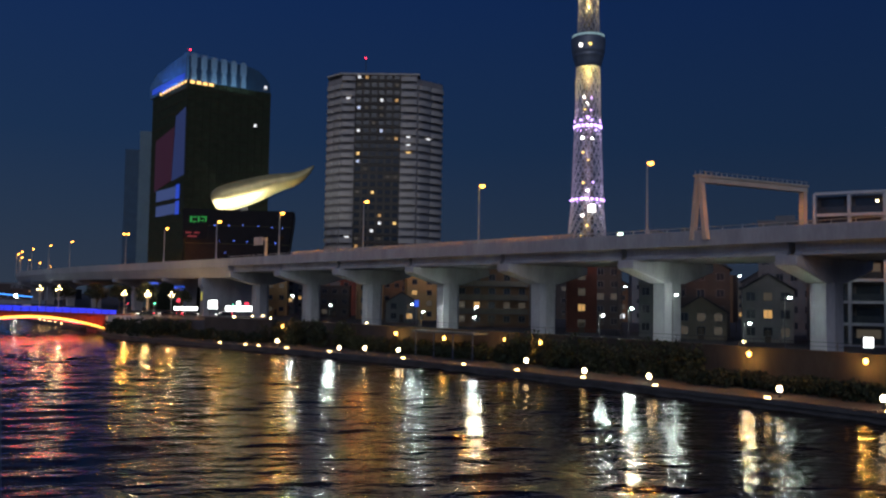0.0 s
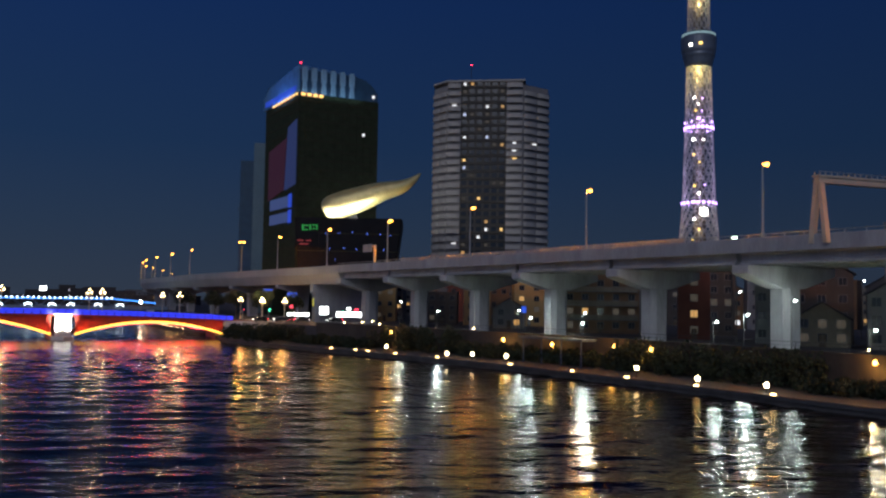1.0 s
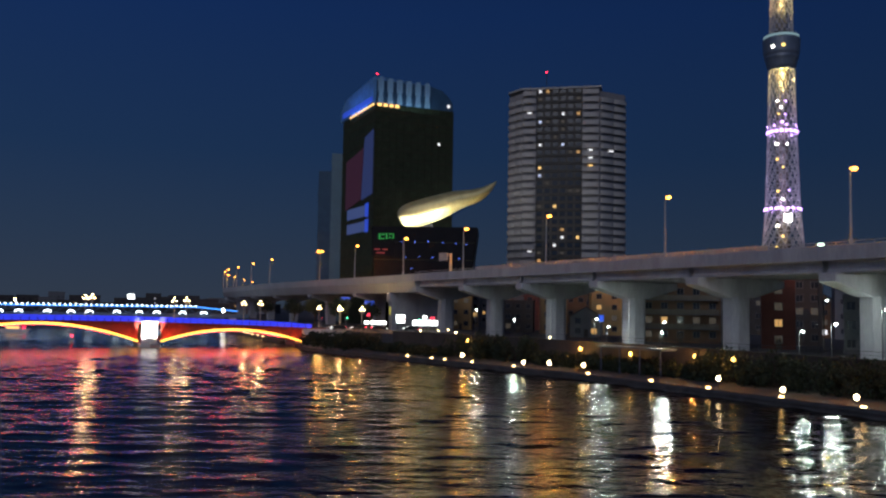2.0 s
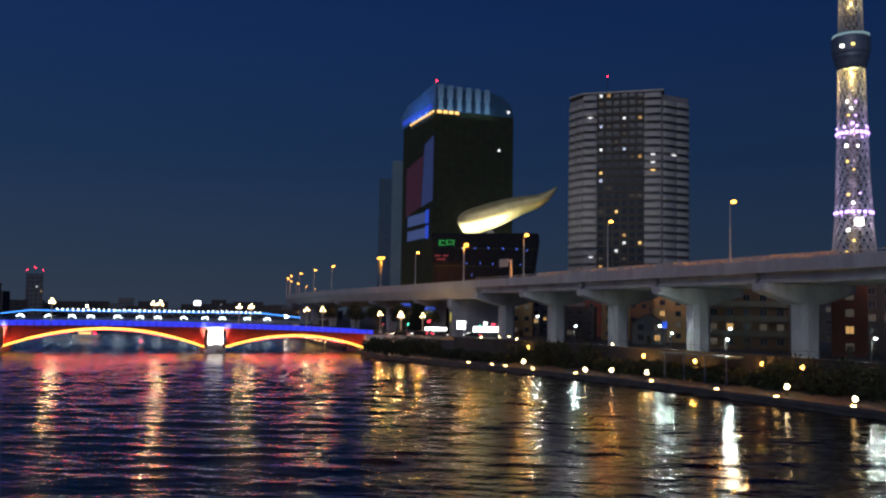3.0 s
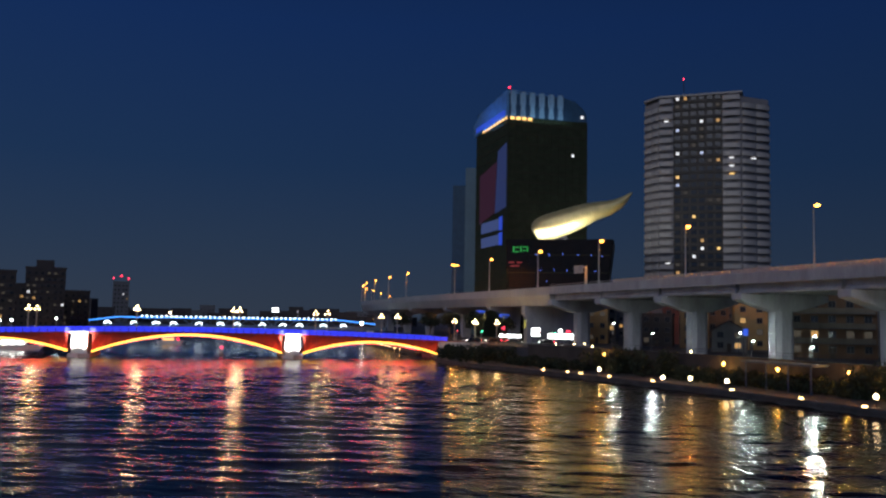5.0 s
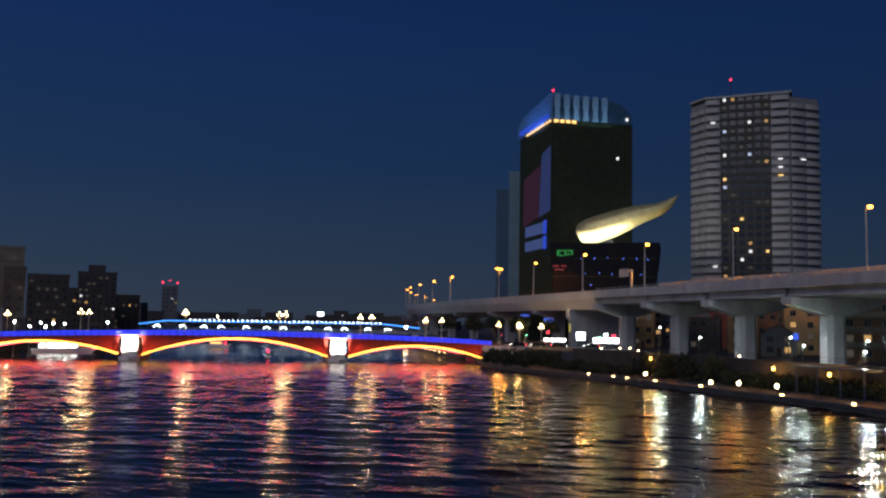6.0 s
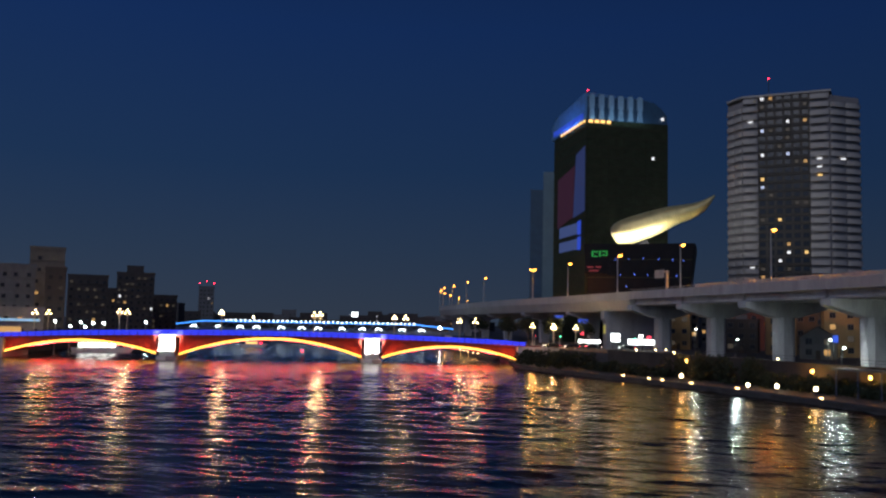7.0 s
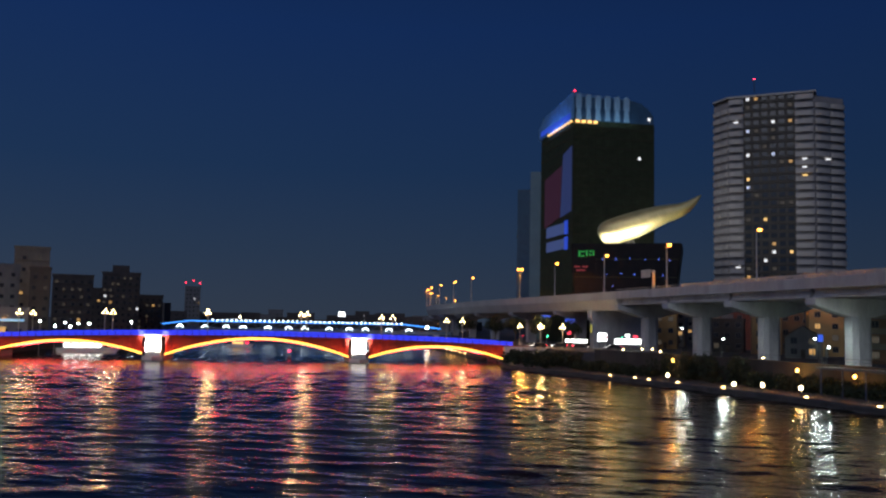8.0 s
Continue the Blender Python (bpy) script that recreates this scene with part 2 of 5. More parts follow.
road_mesh = mesh_of("carriageway", bm, ASPHALT)
bm = bmesh.new()   # rail and posts on the parapet
for k in range(9):
    add_box(bm, (-9.96, k * SPAN / 9, 21.3), (-9.88, k * SPAN / 9 + 0.1, 21.72))
add_tube(bm, (-9.92, 0, 21.72), (-9.92, SPAN, 21.72), 0.06, sides=6)
rail_mesh = mesh_of("hand_rail", bm, POLE)

bm = bmesh.new()   # hammerhead cap
add_prism(bm, [(-10, 17.5), (-10, 16.2), (-2.6, 14.2), (2.6, 14.2), (10, 16.2), (10, 17.5)], "y", -1.5, 1.5)
bmesh.ops.bevel(bm, geom=bm.edges[:], offset=0.12, segments=1, affect="EDGES")
cap_mesh = mesh_of("pier_cap", bm, CONCRETE)
bm = bmesh.new()
add_prism(bm, [(-2.0, -1.1), (-1.1, -1.75), (1.1, -1.75), (2.0, -1.1), (2.0, 1.1), (1.1, 1.75), (-1.1, 1.75), (-2.0, 1.1)], "z", 4.4, 14.3)
shaft_mesh = mesh_of("pier_shaft", bm, CONCRETE)
bm = bmesh.new()
for x in (-8.3, -5.0, -1.7, 1.7, 5.0, 8.3):
    add_box(bm, (x - 0.4, -1.1, 17.45), (x + 0.4, -0.4, 17.6))
    add_box(bm, (x - 0.4, 0.4, 17.45), (x + 0.4, 1.1, 17.6))
bear_mesh = mesh_of("bearings", bm, DARK_STEEL)

bm = bmesh.new()   # taller barrier along the inland side
add_prism(bm, [(9.62, 20.05), (9.95, 20.05), (9.9, 23.95), (9.66, 23.95)], "y", 0.05, SPAN - 0.05)
for j in range(10):
    add_box(bm, (9.5, j * SPAN / 10 + 0.1, 20.05), (9.64, j * SPAN / 10 + 0.3, 24.0))
barrier_mesh = mesh_of("noise_barrier", bm, CONCRETE)

PIER_SHIFT = {1: -1.5, 2: -1.7, 3: -1.5, 4: -1.1, 5: -0.8}   # bearings sit short of the joints
for k in range(-5, 7):
    at = pose(0, k * SPAN, 0)
    if 1 < k < 6:
        o = new("noise_barrier", barrier_mesh)
        o.parent, o.matrix_local = viaduct, at
    if k < 6:
        for nm, me in (("deck_span", deck_mesh), ("carriageway", road_mesh)):
            o = new(nm, me)
            o.parent, o.matrix_local = viaduct, at
        for side in (1, -1):
            o = new("parapet", para_mesh)
            o.parent, o.matrix_local = viaduct, at @ Matrix.Diagonal((side, 1, 1, 1))
            r = new("hand_rail", rail_mesh)
            r.parent, r.matrix_local = viaduct, at @ Matrix.Diagonal((side, 1, 1, 1))
    sh = new("pier_shaft", shaft_mesh)
    sh.parent, sh.matrix_local = viaduct, pose(0, k * SPAN + PIER_SHIFT.get(k, 0.0), 0)
    for nm, me in (("pier_cap", cap_mesh), ("bearings", bear_mesh)):
        o = new(nm, me)
        o.parent = sh

# the steel box section that carries the road on, bending along the river
start = VIA @ Vector((0, 6 * SPAN + 0.05, 0))
box_line = smooth_line([start, VIA @ Vector((0, 6 * SPAN + 14, 0)), (-67, 328), (-88, 361), (-118, 417), (-152, 484), (-167, 522), (-180, 566), (-202, 668), (-216, 737), (-235, 820)], 6.0)
box_road = thing("box_girder_viaduct", Matrix(), "pale smooth steel box girder of the elevated road", "viaduct", kind="structure")
bm = bmesh.new()
add_sweep(bm, [(p.x, p.y, 0) for p in box_line], [(-10, 21.3), (-10, 19.0), (-8.6, 16.2), (8.6, 16.2), (10, 19.0), (10, 21.3), (9.6, 21.3), (9.6, 20.0), (-9.6, 20.0), (-9.6, 21.3)])
part("box_girder", bm, BOX_STEEL, box_road)
bm = bmesh.new()
add_prism(bm, [(-9.0, 16.2), (-9.0, 14.0), (-8.2, 12.6), (-8.2, 4.5), (8.2, 4.5), (8.2, 12.6), (9.0, 14.0), (9.0, 16.2)], "y", -1.3, 1.3, VIA @ pose(0, 186, 0))
part("wall_pier", bm, CONCRETE, box_road, "broad grey concrete wall pier")
run = -8.0
for a, b in zip(box_line, box_line[1:]):
    run += (b - a).length
    if run > 42:
        run = 0
        d = (b - a).normalized()
        m = pose(a.x, a.y, 0, 0, 0, math.degrees(math.atan2(-d.x, d.y)))
        bm = bmesh.new()
        add_prism(bm, [(-9, 16.2), (-9, 15.3), (-2.0, 13.6), (-1.5, 4.5), (1.5, 4.5), (2.0, 13.6), (9, 15.3), (9, 16.2)], "y", -1.3, 1.3)
        o = part("t_pier", bm, CONCRETE, box_road)
        o.matrix_local = m

# ---------------------------------------------------------------- arched road bridge
BR, BL = Vector((-61, 251.5, 0)), Vector((-185, 186, 0))
bdir = (BL - BR).normalized()
# local x runs from the east bank to the west bank, local y away from the viewer
BRIDGE = Matrix((( bdir.x, bdir.y, 0, BR.x), (bdir.y, -bdir.x, 0, BR.y), (0, 0, 1, 0), (0, 0, 0, 1)))
bridge = thing("arch_bridge", Matrix(), "red steel arch road bridge lit amber and blue on stone piers", "bridge", kind="structure")
BW = 20.0


def deck_z(s):
    return 6.55 + 1.55 * (1 - ((s - 70) / 72) ** 2)


def arch(s0, s1, low, top, s):
    t = (s - s0) / (s1 - s0) * 2 - 1
    return low + (top - low) * (1 - t * t)


ARCHES = [(0.8, 39.6, 1.6, 4.9), (45.4, 95.0, 1.6, 6.3), (101.0, 139.4, 1.8, 5.0)]


def strip(name, points_low, points_high, y0, y1, material, parent):
    bm = bmesh.new()
    rows = []
    for (x, zl), (_, zh) in zip(points_low, points_high):
        rows.append([bm.verts.new((x, y0, zl)), bm.verts.new((x, y1, zl)), bm.verts.new((x, y1, zh)), bm.verts.new((x, y0, zh))])
    for a, b in zip(rows, rows[1:]):
        for i in range(4):
            j = (i + 1) % 4
            bm.faces.new((a[i], a[j], b[j], b[i]))
    bm.faces.new(rows[0][::-1])
    bm.faces.new(rows[-1])
    o = part(name, bm, material, parent)
    o.matrix_local = BRIDGE
    return o


n = 71
xs = [-14 + i * (154 + 14) / (n - 1) for i in range(n)]
strip("deck", [(x, deck_z(x) - 1.6) for x in xs], [(x, deck_z(x) - 1.05) for x in xs], 0.05, BW - 0.05, RED_STEEL, bridge)
strip("road_surface", [(x, deck_z(x) - 1.05) for x in xs], [(x, deck_z(x) - 0.95) for x in xs], 0.4, BW - 0.4, ASPHALT, bridge)
for y0, y1 in ((-0.25, 0.05), (BW - 0.05, BW + 0.25)):
    strip("fascia", [(x, deck_z(x) - 1.75) for x in xs], [(x, deck_z(x) - 1.15) for x in xs], y0, y1, RED_STEEL, bridge)
    # railing: top rail, posts and panels; the blue wash is glow in the material
    step = 2.0
    bm = bmesh.new()
    for i in range(int(146 / step)):
        a, b = i * step - 2, (i + 1) * step - 2
        za, zb = deck_z(a), deck_z(b)
        vs = [bm.verts.new(p) for p in ((a + 0.12, y0 + 0.02, za - 1.12), (b - 0.12, y0 + 0.02, zb - 1.12), (b - 0.12, y0 + 0.02, zb - 0.14), (a + 0.12, y0 + 0.02, za - 0.14))]
        vt = [bm.verts.new(v.co + Vector((0, 0.1, 0))) for v in vs]
        bm.faces.new(vs), bm.faces.new(vt[::-1])
        for k in range(4):
            bm.faces.new((vs[k], vt[k], vt[(k + 1) % 4], vs[(k + 1) % 4]))
    o = part("railing_panels", bm, BLUE_RAIL_GLOW, bridge, "parapet panels with deep blue light put in as glow")
    o.matrix_local = BRIDGE
    bm = bmesh.new()
    for i in range(int(146 / step) + 1):
        a = i * step - 2
        add_box(bm, (a - 0.1, y0 - 0.02, deck_z(a) - 1.16), (a + 0.1, y0 + 0.2, deck_z(a) - 0.08))
    o = part("railing_posts", bm, DARK_STEEL, bridge)
    o.matrix_local = BRIDGE
    strip("top_rail", [(x, deck_z(x) - 0.12) for x in xs if x > -3], [(x, deck_z(x)) for x in xs if x > -3], y0 - 0.04, y0 + 0.22, BLUE_RAIL_GLOW, bridge)

RIB_RED = glow("red_rib_light", (1.0, 0.05, 0.06), 18.0)
for s0, s1, low, top in ARCHES:
    k = 28
    pts = [s0 + (s1 - s0) * i / k for i in range(k + 1)]
    for y in (0.0, 4.8, 9.6, 14.4, 19.2):
        strip("arch_rib", [(s, arch(s0, s1, low, top, s) - 0.35) for s in pts], [(s, arch(s0, s1, low, top, s) + 0.25) for s in pts], y + 0.05, y + 0.55, RED_STEEL, bridge)
    strip("arch_light", [(s, arch(s0, s1, low, top, s) - 0.26) for s in pts], [(s, arch(s0, s1, low, top, s) + 0.16) for s in pts], -0.32, 0.04, ARCH_GLOW, bridge)
    for y in (0.08, 4.85, 9.65):
        strip("rib_light", [(s, arch(s0, s1, low, top, s) - 0.43) for s in pts[4:-4]], [(s, arch(s0, s1, low, top, s) - 0.355) for s in pts[4:-4]], y, y + 0.4, RIB_RED, bridge)
    # open spandrel: plate girder web with stiffeners
    strip("spandrel", [(s, arch(s0, s1, low, top, s)) for s in pts], [(s, max(arch(s0, s1, low, top, s) + 0.02, deck_z(s) - 1.6)) for s in pts], 0.3, 0.5, RED_STEEL, bridge)
    bm = bmesh.new()
    for i in range(1, int((s1 - s0) / 1.6)):
        s = s0 + i * 1.6
        z0, z1 = arch(s0, s1, low, top, s), deck_z(s) - 1.6
        if z1 - z0 > 0.3:
            add_box(bm, (s - 0.08, 0.08, z0), (s + 0.08, 0.32, z1))
    o = part("spandrel_posts", bm, RED_STEEL, bridge)
    o.matrix_local = BRIDGE

for s, length, watts in ((4, 7, 110), (36, 6, 170), (49, 6, 170), (92, 6, 170), (104, 6, 170), (136, 7, 130)):
    flood = lamp("AREA", BRIDGE @ Vector((s, -1.1, 2.2)), watts, (1.0, 0.15, 0.04), BRIDGE @ Vector((s, 0.6, 4.6)), size=length)
    flood.data.shape, flood.data.size_y = "RECTANGLE", 0.2
for s in (42.6, 98.0):
    bm = bmesh.new()
    add_box(bm, (s - 2.0, -1.0, 0.9), (s + 2.0, BW + 1.0, deck_z(s) - 1.2))
    add_box(bm, (s - 2.3, -1.3, deck_z(s) - 1.35), (s + 2.3, BW + 1.3, deck_z(s) - 0.95))
    add_prism(bm, [(s - 2.7, -1.4), (s, -3.2), (s + 2.7, -1.4), (s + 2.7, BW + 1.4), (s, BW + 3.2), (s - 2.7, BW + 1.4)], "z", -5.0, 1.0)
    o = part("pier", bm, PIER_STONE, bridge, "floodlit pale stone pier")
    o.matrix_local = BRIDGE
    for dx in (-1.2, 1.2):
        a = BRIDGE @ Vector((s + dx, -3.0, 1.3))
        b = BRIDGE @ Vector((s + dx, -1.0, 4.0))
        lamp("SPOT", a, 22000, (1.0, 0.96, 0.90), b, spot=54, size=0.3)
bm = bmesh.new()
add_box(bm, (-14, -1.5, -5), (0.6, BW + 1.5, 5.2))
o = part("abutment", bm, PIER_STONE, bridge)
o.matrix_local = BRIDGE
bm = bmesh.new()
add_box(bm, (139.6, -1.5, -5), (160, BW + 1.5, 5.2))
o = part("abutment", bm, PIER_STONE, bridge)
o.matrix_local = BRIDGE

# ---------------------------------------------------------------- towers
GLASS_DARK = mat("dark_bronze_glass", (0.036, 0.046, 0.024), 0.75, 0.0, vary=0.35, scale=0.3, fine=1.0, bump=0.02, spec=0.15)
BAND = mat("dark_spandrel", (0.042, 0.044, 0.024), 0.8, 0.0, vary=0.2, scale=0.3, fine=1.0, spec=0.2)
CROWN = mat("blue_grey_crown_panels", (0.14, 0.30, 0.50), 0.5, 0.2, vary=0.25, scale=0.3, fine=1.5)
CROWN_FIN = mat("pale_crown_fins", (0.27, 0.43, 0.56), 0.5, vary=0.2, scale=0.3, fine=1.5)
# dark blue: puts shade between the crown fins; also colours the stair core
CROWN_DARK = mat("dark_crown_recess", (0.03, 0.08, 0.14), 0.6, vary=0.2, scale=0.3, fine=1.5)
BALCONY = mat("pale_balcony_concrete", (0.42, 0.39, 0.35), 0.8, vary=0.12, scale=0.2, fine=2.0, per_object=0.15)
CONDO_WALL = mat("dark_tiled_facade", (0.060, 0.050, 0.040), 0.6, vary=0.3, scale=0.3, fine=2.0)
HALL = mat("black_polished_granite", (0.008, 0.008, 0.010), 0.6, vary=0.3, scale=0.4, fine=3.0, spec=0.15)
GOLD = mat("brushed_gold", (0.70, 0.58, 0.26), 0.40, 0.55, vary=0.18, scale=0.3, fine=1.5)
PANE = mat("dark_window_glass", (0.02, 0.025, 0.035), 0.15, vary=0.2, scale=0.3, fine=1.0, bump=0)
LIT_WHITE = glow("lit_window_white", (0.95, 0.95, 1.0), 1.1)
LIT_WARM = glow("lit_window_warm", (1.0, 0.62, 0.20), 1.3)
LIT_DIM = glow("lit_window_dim", (0.60, 0.48, 0.34), 0.09)
LIT_GOLD = glow("gold_crown_lights", (1.0, 0.55, 0.15), 2.0)
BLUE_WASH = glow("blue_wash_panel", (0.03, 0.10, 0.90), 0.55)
# reflected light on the tower's glass, put in as weak emission
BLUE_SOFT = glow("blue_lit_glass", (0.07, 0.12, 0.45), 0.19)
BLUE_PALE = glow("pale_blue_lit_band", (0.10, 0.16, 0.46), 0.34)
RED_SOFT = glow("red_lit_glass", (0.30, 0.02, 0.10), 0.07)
GREEN_SIGN = glow("green_sign", (0.02, 0.95, 0.12), 0.28)
RED_SIGN = glow("red_sign", (0.85, 0.04, 0.05), 0.2)
BLUE_DOT = glow("blue_point_light", (0.10, 0.20, 1.0), 2.0)


def box_part(name, lo, hi, material, parent, label=""):
    bm = bmesh.new()
    add_box(bm, lo, hi)
    return part(name, bm, material, parent, label)


def box_frame(corner, along):
    """Frame at a building's near corner: local x along its right-hand face, y along its left-hand face, both going away."""
    c, r = Vector((*corner, 0)), Vector((*along, 0))
    d = (r - c).normalized()
    return Matrix(((d.x, -d.y, 0, c.x), (d.y, d.x, 0, c.y), (0, 0, 1, 0), (0, 0, 0, 1)))


def beacon(parent, at, mast=1.5, size=0.4):
    bm = bmesh.new()
    add_tube(bm, (at[0], at[1], at[2] - mast), at, 0.15, sides=6)
    part("mast", bm, DARK_STEEL, parent)
    bm = bmesh.new()
    add_ball(bm, at, size, sub=1)
    part("beacon", bm, RED_LAMP, parent, "red aviation light")


# office tower with a foam-like crown
office = thing("office_tower", box_frame((-57.6, 345.2), (-27.8, 361.9)), "tall dark bronze glass office tower with a pale finned crown", "skyscraper")
W, D, Z = 34.2, 41.0, 93.2
box_part("glass_body", (0, 0, 5), (W, D, Z), GLASS_DARK, office)
one = None
for k in range(22):
    z = 8 + k * 3.9
    if one is None:
        bm = bmesh.new()
        add_box(bm, (-0.12, -0.12, 0), (W + 0.12, 0, 0.9))
        add_box(bm, (-0.12, 0, 0), (0, D, 0.9))
        one = part("spandrel_band", bm, BAND, office)
        one.matrix_local = pose(0, 0, z)
    else:
        again(one, office, pose(0, 0, z))
one = None
for k in range(12):
    if one is None:
        one = box_part("mullion", (-0.1, -0.22, 5), (0.1, -0.12, Z), BAND, office)
    else:
        again(one, office, pose(k * W / 11, 0, 0))
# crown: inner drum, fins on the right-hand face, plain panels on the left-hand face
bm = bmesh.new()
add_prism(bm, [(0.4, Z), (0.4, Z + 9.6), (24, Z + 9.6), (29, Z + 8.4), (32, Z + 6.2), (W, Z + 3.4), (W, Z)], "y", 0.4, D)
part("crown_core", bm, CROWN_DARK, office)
one = None
for k in range(6):
    x = 1.0 + k * 4.05
    if one is None:
        bm = bmesh.new()
        add_prism(bm, [(0, Z + 0.3), (0.35, Z + 4.2), (0.35, Z + 4.6), (0, Z + 5.2), (0, Z + 9.2), (0.5, Z + 10.4), (1.7, Z + 10.4), (2.2, Z + 9.2), (2.2, Z + 5.2), (1.85, Z + 4.6), (1.85, Z + 4.2), (2.2, Z + 0.3)], "y", -0.5, 1.2)
        one = part("crown_fin", bm, CROWN_FIN, office, "pale rounded crown fin")
        one.matrix_local = pose(x, 0, 0)
    else:
        again(one, office, pose(x, 0, 0))
    if not k:
        bm = bmesh.new()
        add_prism(bm, [(1.0, Z + 9.6), (1.4, Z + 11.2), (4.2, Z + 12.2), (9.0, Z + 12.4), (9.0, Z + 9.6)], "x", 1.3, 3.4)
        cap = part("roof_fin", bm, CROWN, office, "blue-grey roof fin set back behind the crown")
        cap.matrix_local = pose(x, 0, 0)
    else:
        again(cap, office, pose(x, 0, -0.25 * k))
bm = bmesh.new()
add_prism(bm, [(0, Z + 0.3), (D + 2, Z - 0.4), (D + 2.6, Z + 4.6), (D - 5, Z + 8.6), (1, Z + 10.8), (0, Z + 10.8)], "x", -0.6, 0.2)
part("crown_side_panel", bm, CROWN, office, "pale blue crown panel")
# blue floodlight on the crown panel, put in as glowing boxes
one = None
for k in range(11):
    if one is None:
        one = box_part("blue_wash", (-0.85, 2.0, Z + 0.8), (-0.62, 5.3, Z + 3.0), BLUE_WASH, office, "crown panel with blue floodlight put in as glow")
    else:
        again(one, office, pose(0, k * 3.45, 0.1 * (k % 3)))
one = None
for k in range(9):
    if one is None:
        one = box_part("crown_light", (-0.7, 1.0, Z - 0.8), (-0.2, 2.1, Z + 0.0), LIT_GOLD, office, "warm lit crown windows")
    else:
        again(one, office, pose(0, k * 3.5, 0))
one = None
for k in range(4):
    if one is None:
        one = box_part("crown_window", (0.8, -0.45, Z - 1.1), (2.5, -0.2, Z + 0.0), LIT_GOLD, office, "warm lit crown windows")
    else:
        again(one, office, pose(k * 2.5, 0, -0.0))
box_part("lit_window", (27.4, -0.35, 78.4), (28.4, -0.2, 79.6), LIT_WHITE, office)
box_part("lit_window", (31.4, -0.35, 94.6), (32.5, -0.2, 95.8), LIT_WHITE, office)
# left-hand face: light on the glass put in as emissive strips and bands
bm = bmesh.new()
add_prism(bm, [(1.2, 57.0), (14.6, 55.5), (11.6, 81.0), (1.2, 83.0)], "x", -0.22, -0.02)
part("blue_glass", bm, BLUE_SOFT, office, "tall glass strip with blue sky reflection put in as glow")
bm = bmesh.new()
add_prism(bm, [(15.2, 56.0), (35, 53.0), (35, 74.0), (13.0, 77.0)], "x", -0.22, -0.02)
part("red_glass", bm, RED_SOFT, office, "glass strip with a dark red glow put in")
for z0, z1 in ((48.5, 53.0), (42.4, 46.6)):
    box_part("blue_band", (-0.26, 6.5, z0), (-0.14, 32, z1), BLUE_PALE, office, "band with pale blue light put in as glow")
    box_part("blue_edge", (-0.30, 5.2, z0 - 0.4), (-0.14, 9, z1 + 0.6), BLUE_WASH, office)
OM = office.matrix_world
for at, to, watts, col in (((-3.0, 17, Z - 1.5), (-0.6, 17, Z + 6), 1900, (0.10, 0.30, 1.0)), ((13, -3.0, Z - 1.5), (13, -0.5, Z + 6), 420, (0.45, 0.75, 1.0))):
    flood = lamp("AREA", OM @ Vector(at), watts, col, OM @ Vector(to), size=1.0)
    flood.data.shape, flood.data.size_y, flood.data.size = "RECTANGLE", 0.5, 24
    up_ = (OM.to_3x3() @ (Vector(to) - Vector(at))).normalized()
    run_ = (OM.to_3x3() @ Vector((0, 1, 0) if at[0] < 0 else (1, 0, 0))).normalized()
    z_ = -up_
    y_ = z_.cross(run_)
    flood.matrix_world = Matrix.Translation(OM @ Vector(at)) @ Matrix((run_, y_, z_)).transposed().to_4x4()
beacon(office, (0.6, 0.6, Z + 12.0), 1.6, 0.38)

# slender tower behind it
slab = thing("slab_tower", pose(-84, 412, 0, 0, 0, 12), "slim dark blue-grey tower block behind the office tower", "skyscraper")
SLAB = mat("blue_grey_cladding", (0.12, 0.20, 0.25), 0.6, vary=0.2, scale=0.1, fine=1.0)
box_part("body", (-5, 0, 5), (7, 20, 84.5), SLAB, slab)
box_part("stair_core", (-11, 1, 5), (-5, 18, 76), CROWN_DARK, slab)
for k in range(12):
    box_part("ledge", (-5.2, -0.2, 14 + k * 6), (7.2, 0, 14.6 + k * 6), SLAB, slab)

# apartment tower
condo = thing("apartment_tower", box_frame((31.0, 348.5), (31.134, 349.491)), "tall apartment tower with pale balcony bands and a dark middle bay", "skyscraper")
CZ, FL = 99.8, 3.08
PLAN = [(0, 0), (9.7, -9.7), (20, -9.7), (30, 0), (30, 30.2), (22, 36.7), (6.5, 36.7), (0, 30.2)]
bm = bmesh.new()
add_prism(bm, PLAN, "z", 5, CZ - 1.2)
part("core", bm, CONDO_WALL, condo)
bm = bmesh.new()
add_prism(bm, [(0.02, 0.1), (0.02, 30.1), (6, 36), (20, 36), (20, 0.1)], "z", CZ - 1.2, CZ)
part("upper_storey", bm, CONDO_WALL, condo)
# wall behind the balconies; its shade is put into the darker colour
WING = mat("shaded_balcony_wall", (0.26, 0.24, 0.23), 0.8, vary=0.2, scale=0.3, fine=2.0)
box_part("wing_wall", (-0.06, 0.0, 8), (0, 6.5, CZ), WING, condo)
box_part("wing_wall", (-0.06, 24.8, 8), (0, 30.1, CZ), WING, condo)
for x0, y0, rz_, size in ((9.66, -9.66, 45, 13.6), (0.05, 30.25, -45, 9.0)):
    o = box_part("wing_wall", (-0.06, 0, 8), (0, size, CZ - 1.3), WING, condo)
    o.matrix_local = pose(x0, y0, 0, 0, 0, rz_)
bm = bmesh.new()
add_prism(bm, [(-0.8, -0.8), (-0.8, 30.6), (5.6, 37.0), (21, 37.0), (21, -0.8)], "z", CZ, CZ + 0.7)
part("roof_slab", bm, BALCONY, condo)
